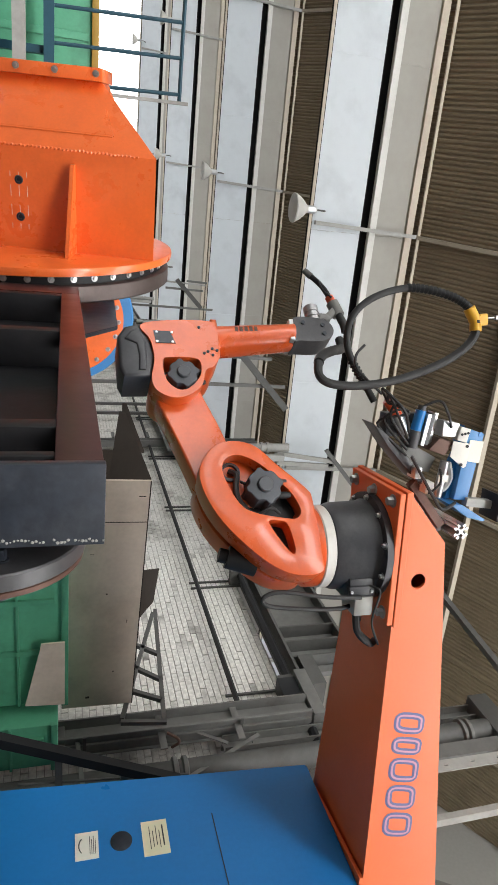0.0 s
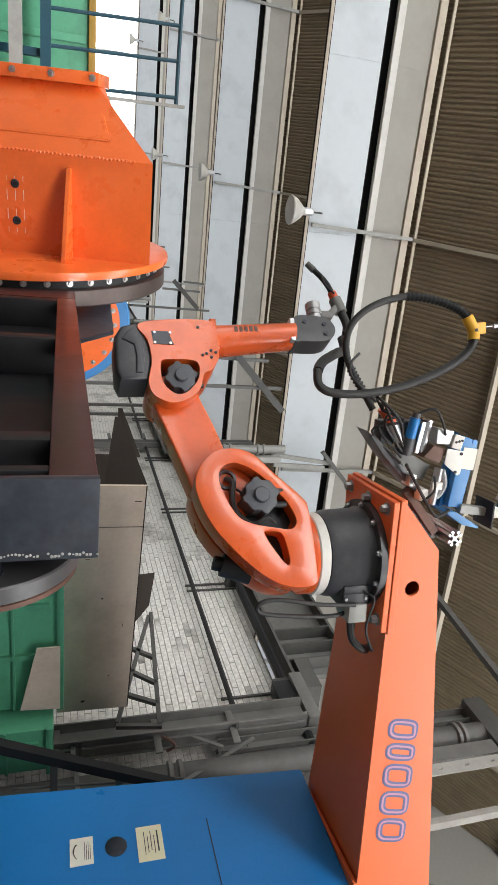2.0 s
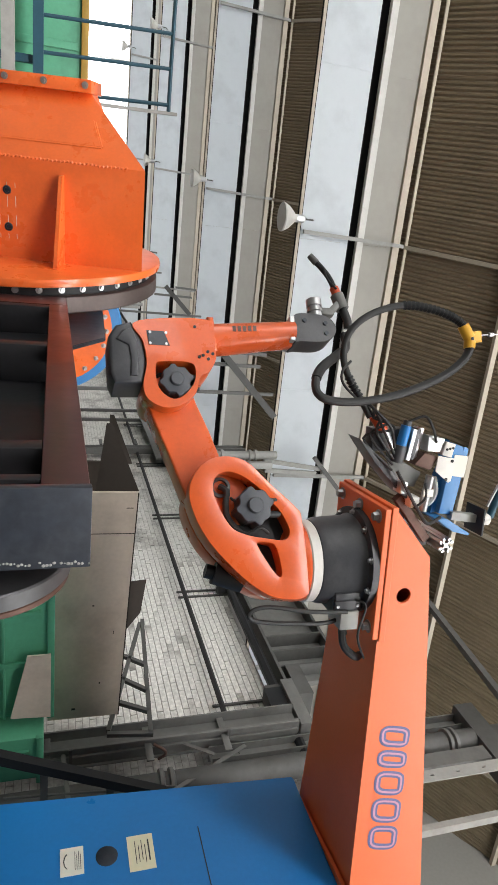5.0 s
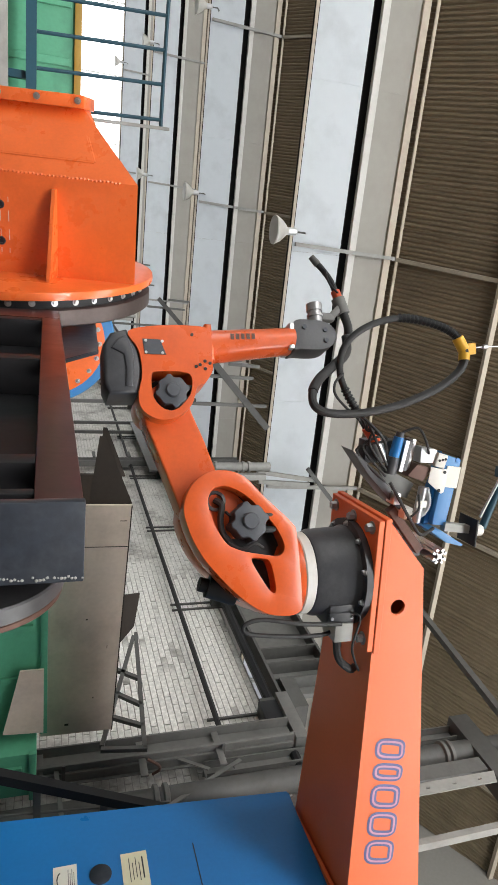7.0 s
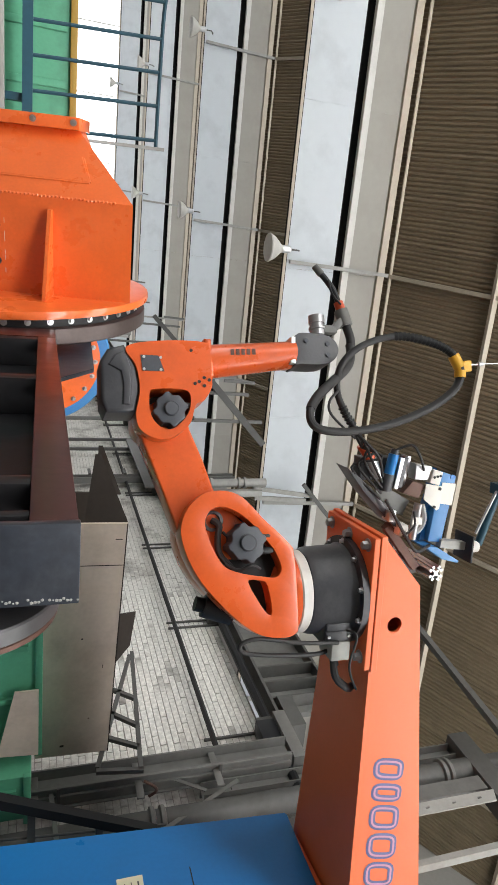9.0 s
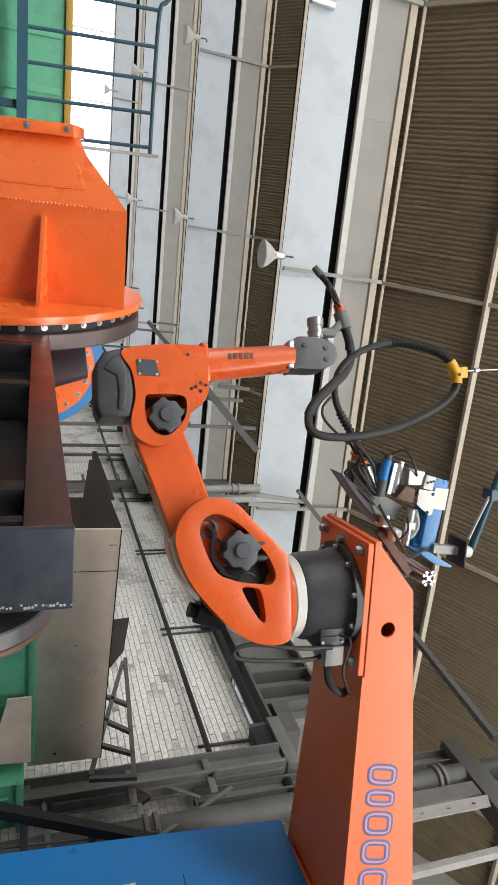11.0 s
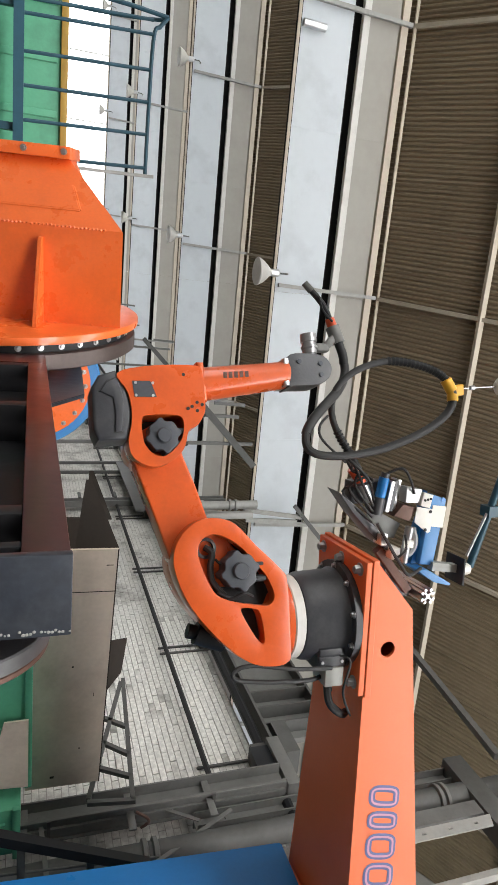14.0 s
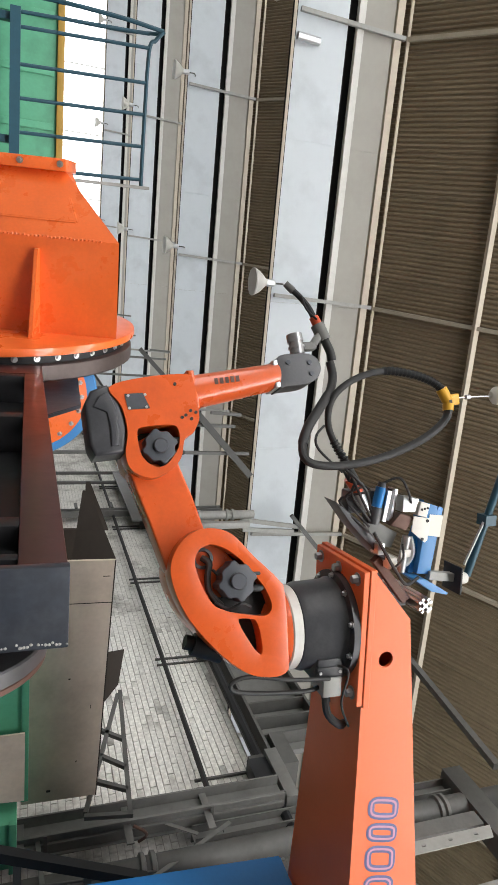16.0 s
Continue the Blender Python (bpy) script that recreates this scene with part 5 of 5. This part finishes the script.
def green_bin(x0, x1, y0, y1, z1, label):
    t = thing("steel_bin", pose((x0 + x1) / 2, y0, FLOOR), label, "bin", "green steel bins")
    w = (x1 - x0) / 2
    part("body", box(BM(), -w, w, 0.02, y1 - y0, 0.08, z1, bevel=0.01), GREEN, t)
    for z in (0.08, z1 * 0.5, z1 - 0.05):
        part("rail", box(BM(), -w - 0.02, w + 0.02, -0.01, 0.03, z, z + 0.05, bevel=0.004), GREEN, t)
    part("lid_line", box(BM(), -w, w, 0.0, 0.02, z1 * 0.78, z1 * 0.78 + 0.02, bevel=0.003), GREEN, t)
    for k in range(max(2, int(w * 2 / 0.42))):
        x = -w + 0.12 + 0.42 * k
        part("rib", box(BM(), x - 0.02, x + 0.02, -0.005, 0.02, 0.1, z1 - 0.1), GREEN, t)
    for sx in (-w + 0.08, w - 0.08):
        for y in (0.05, y1 - y0 - 0.15):
            part("foot", box(BM(), sx - 0.05, sx + 0.05, y, y + 0.1, 0, 0.08), GREEN, t)
    return t


green_bin(1.75, 3.6, 4.1, 4.9, 1.635, "scuffed green steel bin with welded rails")
green_bin(3.68, 4.06, 3.95, 4.35, 1.56, "small scuffed green steel bin with welded ribs")
bm = BM()
plate(bm, [(3.02, 1.45), (3.02, 1.61), (3.57, 1.61), (3.55, 1.33)], 0.015, (), pose(0, 4.045, 0))
solid("leaning_board", bm, CARD, "brown board leaning on the green bin", "board")
# green stock behind, at the far side, with yellow edge
bm = BM()
t = thing("green_cabinet", pose(-4.4, 8.8, FLOOR), "tall worn green steel cabinet with an ochre edge", "cabinet")
part("body", box(BM(), -2.4, 3.5, 0, 1.0, 0, 1.9, bevel=0.01), GREEN, t)
for k in range(9):
    part("rib", box(BM(), -2.2 + 0.6 * k, -2.12 + 0.6 * k, -0.03, 0, 0.05, 1.86, bevel=0.004), GREEN, t)
part("edge_strip", box(BM(), -2.42, 3.52, -0.04, 1.0, 1.9, 1.98, bevel=0.005), OCHRE, t, "ochre painted top edge")


def ladder_cage():
    t = thing("ladder_cage", pose(0, 0, 0), "teal-blue steel ladder safety cage on square posts", "ladder cage")
    y = 8.5
    for x in (-1.22, -1.6, -1.96, -2.31, -2.69, -2.84):
        part("rung", tube(BM(), [(x, y, 1.47), (x - 0.055, y, 2.92)], 0.021), TEAL, t)
    part("side_bar", tube(BM(), smooth_path([(-1.2, y, 2.905), (-2.0, y, 2.91), (-2.72, y, 2.93), (-2.84, y, 3.0), (-2.95, y, 3.09)]), 0.024), TEAL, t)
    part("top_hoop", tube(BM(), smooth_path([(-2.95, y, 3.09), (-3.0, y, 2.6), (-3.04, y + 0.05, 1.95), (-3.1, y + 0.25, 1.2)]), 0.026), TEAL, t)
    part("top_hoop", tube(BM(), smooth_path([(-2.93, y + 0.05, 3.05), (-2.94, y + 0.2, 2.6), (-2.96, y + 0.3, 1.95), (-2.98, y + 0.3, 1.2)]), 0.022), TEAL, t)
    part("strap", bar(BM(), (-1.155, y - 0.05, 1.9), (-1.18, y - 0.05, 3.0), 0.035, 0.03), GALV, t, "pale flat strap")
    part("cross_bar", bar(BM(), (-2.84, y - 0.1, 1.44), (-0.9, y - 0.1, 1.43), 0.11), TEAL, t)
    bm = BM()
    bar(bm, (-4.2, y - 0.4, 1.15), (-0.9, y - 0.4, 1.14), 0.13)
    part("cross_bar", bm, GALV, t, "grey cross bar")
    for x in (-1.5, -2.75):
        bm = BM()
        bar(bm, (x, y - 0.05, FLOOR), (x, y - 0.05, 1.45), 0.08)
        part("post", bm, TEAL, t)
    return t


ladder_cage()

# trestle against the brick wall
tr = thing("steel_trestle", pose(0, 0, 0), "bare steel angle trestle leaning by the brick wall", "trestle")
for nm, a, b in (("leg", (3.9, 4.18, 2.05), (3.9, 5.6, 2.47)), ("leg", (3.9, 4.1, 2.38), (3.9, 5.65, 2.5)), ("foot", (3.9, 4.15, 2.04), (3.9, 4.1, 2.4)), ("rung", (3.9, 4.5, 2.15), (3.9, 4.35, 2.4)), ("rung", (3.9, 4.8, 2.2), (3.9, 4.6, 2.42)), ("rung", (3.9, 5.1, 2.26), (3.9, 4.95, 2.44))):
    part(nm, bar(BM(), a, b, 0.035), GREY_STEEL, tr)

# handrail behind the blue column
hr = thing("handrail", pose(0, 0, 0), "dark steel handrail on short posts", "handrail")
part("top_rail", bar(BM(), (3.05, 3.6, 0.41), (3.99, 3.6, 2.42), 0.07), BLACK, hr)
for x, z in ((3.59, 1.57), (3.8, 2.02)):
    part("stub", bar(BM(), (x, 3.62, z), (x + 0.3, 3.62, z), 0.05), GREY_STEEL, hr)
part("post", bar(BM(), (3.05, 3.6, 0), (3.05, 3.6, 0.44), 0.06), GREY_STEEL, hr)
part("mid_wire", tube(BM(), [(3.86, 3.64, 1.3), (3.98, 3.64, 2.5)], 0.009), GREY_STEEL, hr)

# ---- bricks of the partition wall ----
BL, BH, BD = 0.25, 0.057, 0.008
brick_mesh = mesh_of("brick", box(BM(), -0.003, BD, 0.001, BL - 0.003, 0.004, BH - 0.001), BRICK, False)
bm = BM()
rng = random.Random(3)
count = 0
PITCH_Z = 0.062
for row in range(int((WZ - 0.4) / PITCH_Z)):
    z = 0.4 + row * PITCH_Z
    y = 4.0 - (0.125 if row % 2 else 0)
    while y < 42:
        near = 4.7 < y < 7.4 and z > 2.0 and rng.random() < 0.85 and count < 300
        dx = rng.uniform(-0.004, 0.004)
        if near:
            ob = new("brick", brick_mesh)
            ob.parent = wall_e
            ob.location = (WX - BD + dx, y, z)
            count += 1
        else:
            box(bm, WX - BD + dx, WX + 0.002, y + 0.004, y + BL - 0.006, z + 0.003, z + 0.059)
        y += BL
    
part("brickwork", bm, BRICK, wall_e, "rows of whitewashed bricks", smooth=False, kind="stuff")

# ---- motion ----


def turn_about(x, z, degrees):
    return Matrix.Translation((x, 0, z)) @ pose(0, 0, 0, 0, degrees, 0) @ Matrix.Translation((-x, 0, -z))


def motions():
    # base swing, forearm and wrist angles over time, in degrees
    swing = [(0, -38.75), (1, -36.25), (2, -34.3), (3, -32.6), (4, -30.75), (6.5, -24.9), (8, -21.5), (9, -19.3), (11.5, -16.2), (13, -16.1), (16, -16.8)]
    fore = [(0, 0), (12, 0), (13, -0.6), (14, -1.2), (14.5, -2.2), (15, -3.2), (15.5, -4.3), (16, -5.4)]
    hand = [(0, 0), (12, 0), (13, -1.0), (14, -2.6), (14.5, -3.6), (15, -5.0), (15.5, -6.5), (16, -8.0)]
    times = sorted({t for t, _ in swing + fore})
    rows = {shoulder: [], upper_arm: [], forearm: [], wrist: []}
    for t in times:
        s = float(np.interp(t, *zip(*swing)))
        f = float(np.interp(t, *zip(*fore)))
        h = float(np.interp(t, *zip(*hand)))
        r = pose(0, 0, 0, 0, 0, s)
        fm = turn_about(*M3, f)
        rows[shoulder].append((t, r))
        rows[upper_arm].append((t, r))
        rows[forearm].append((t, r @ fm))
        rows[wrist].append((t, r @ fm @ turn_about(-1.23, -0.16 + DZ, h - f)))
    for ob, rs in rows.items():
        walk(ob, rs)
    # the hose loop rises a little while its torch end follows the wrist
    lift = [(0, -0.085), (1, -0.075), (2, -0.062), (4, -0.04), (6.5, -0.012), (8, 0), (9, 0.008), (11.5, 0.035), (16, 0.035)]
    walk(hose, [(t, BEAM @ pose(0, 0, z)) for t, z in lift])
    tip0, foot = Vector((-1.3, -0.09, 0.057 + DZ)), path[25]
    ends, bends = [], []
    inv = BEAM.inverted() @ ROBOT
    top, mid = path[0], path[13]

    def swung(a0, b0, a1, b1):
        """Carries the chord a0-b0 onto the line a1-b1, with a0 on a1."""
        q = (b0 - a0).rotation_difference(b1 - a1).to_matrix().to_4x4()
        return Matrix.Translation(a1) @ q @ Matrix.Translation(-a0)

    for t, m in rows[wrist]:
        z = float(np.interp(t, *zip(*lift)))
        tip = inv @ (m @ tip0) - Vector((0, 0, z))
        bent = mid + 0.5 * (tip - top)
        bent = foot + (bent - foot).normalized() * (mid - foot).length
        ends.append((t, swung(mid, top, bent, tip)))
        bends.append((t, swung(foot, mid, foot, bent)))
    walk(hose_bend, bends)
    walk(hose_end, ends)


motions()
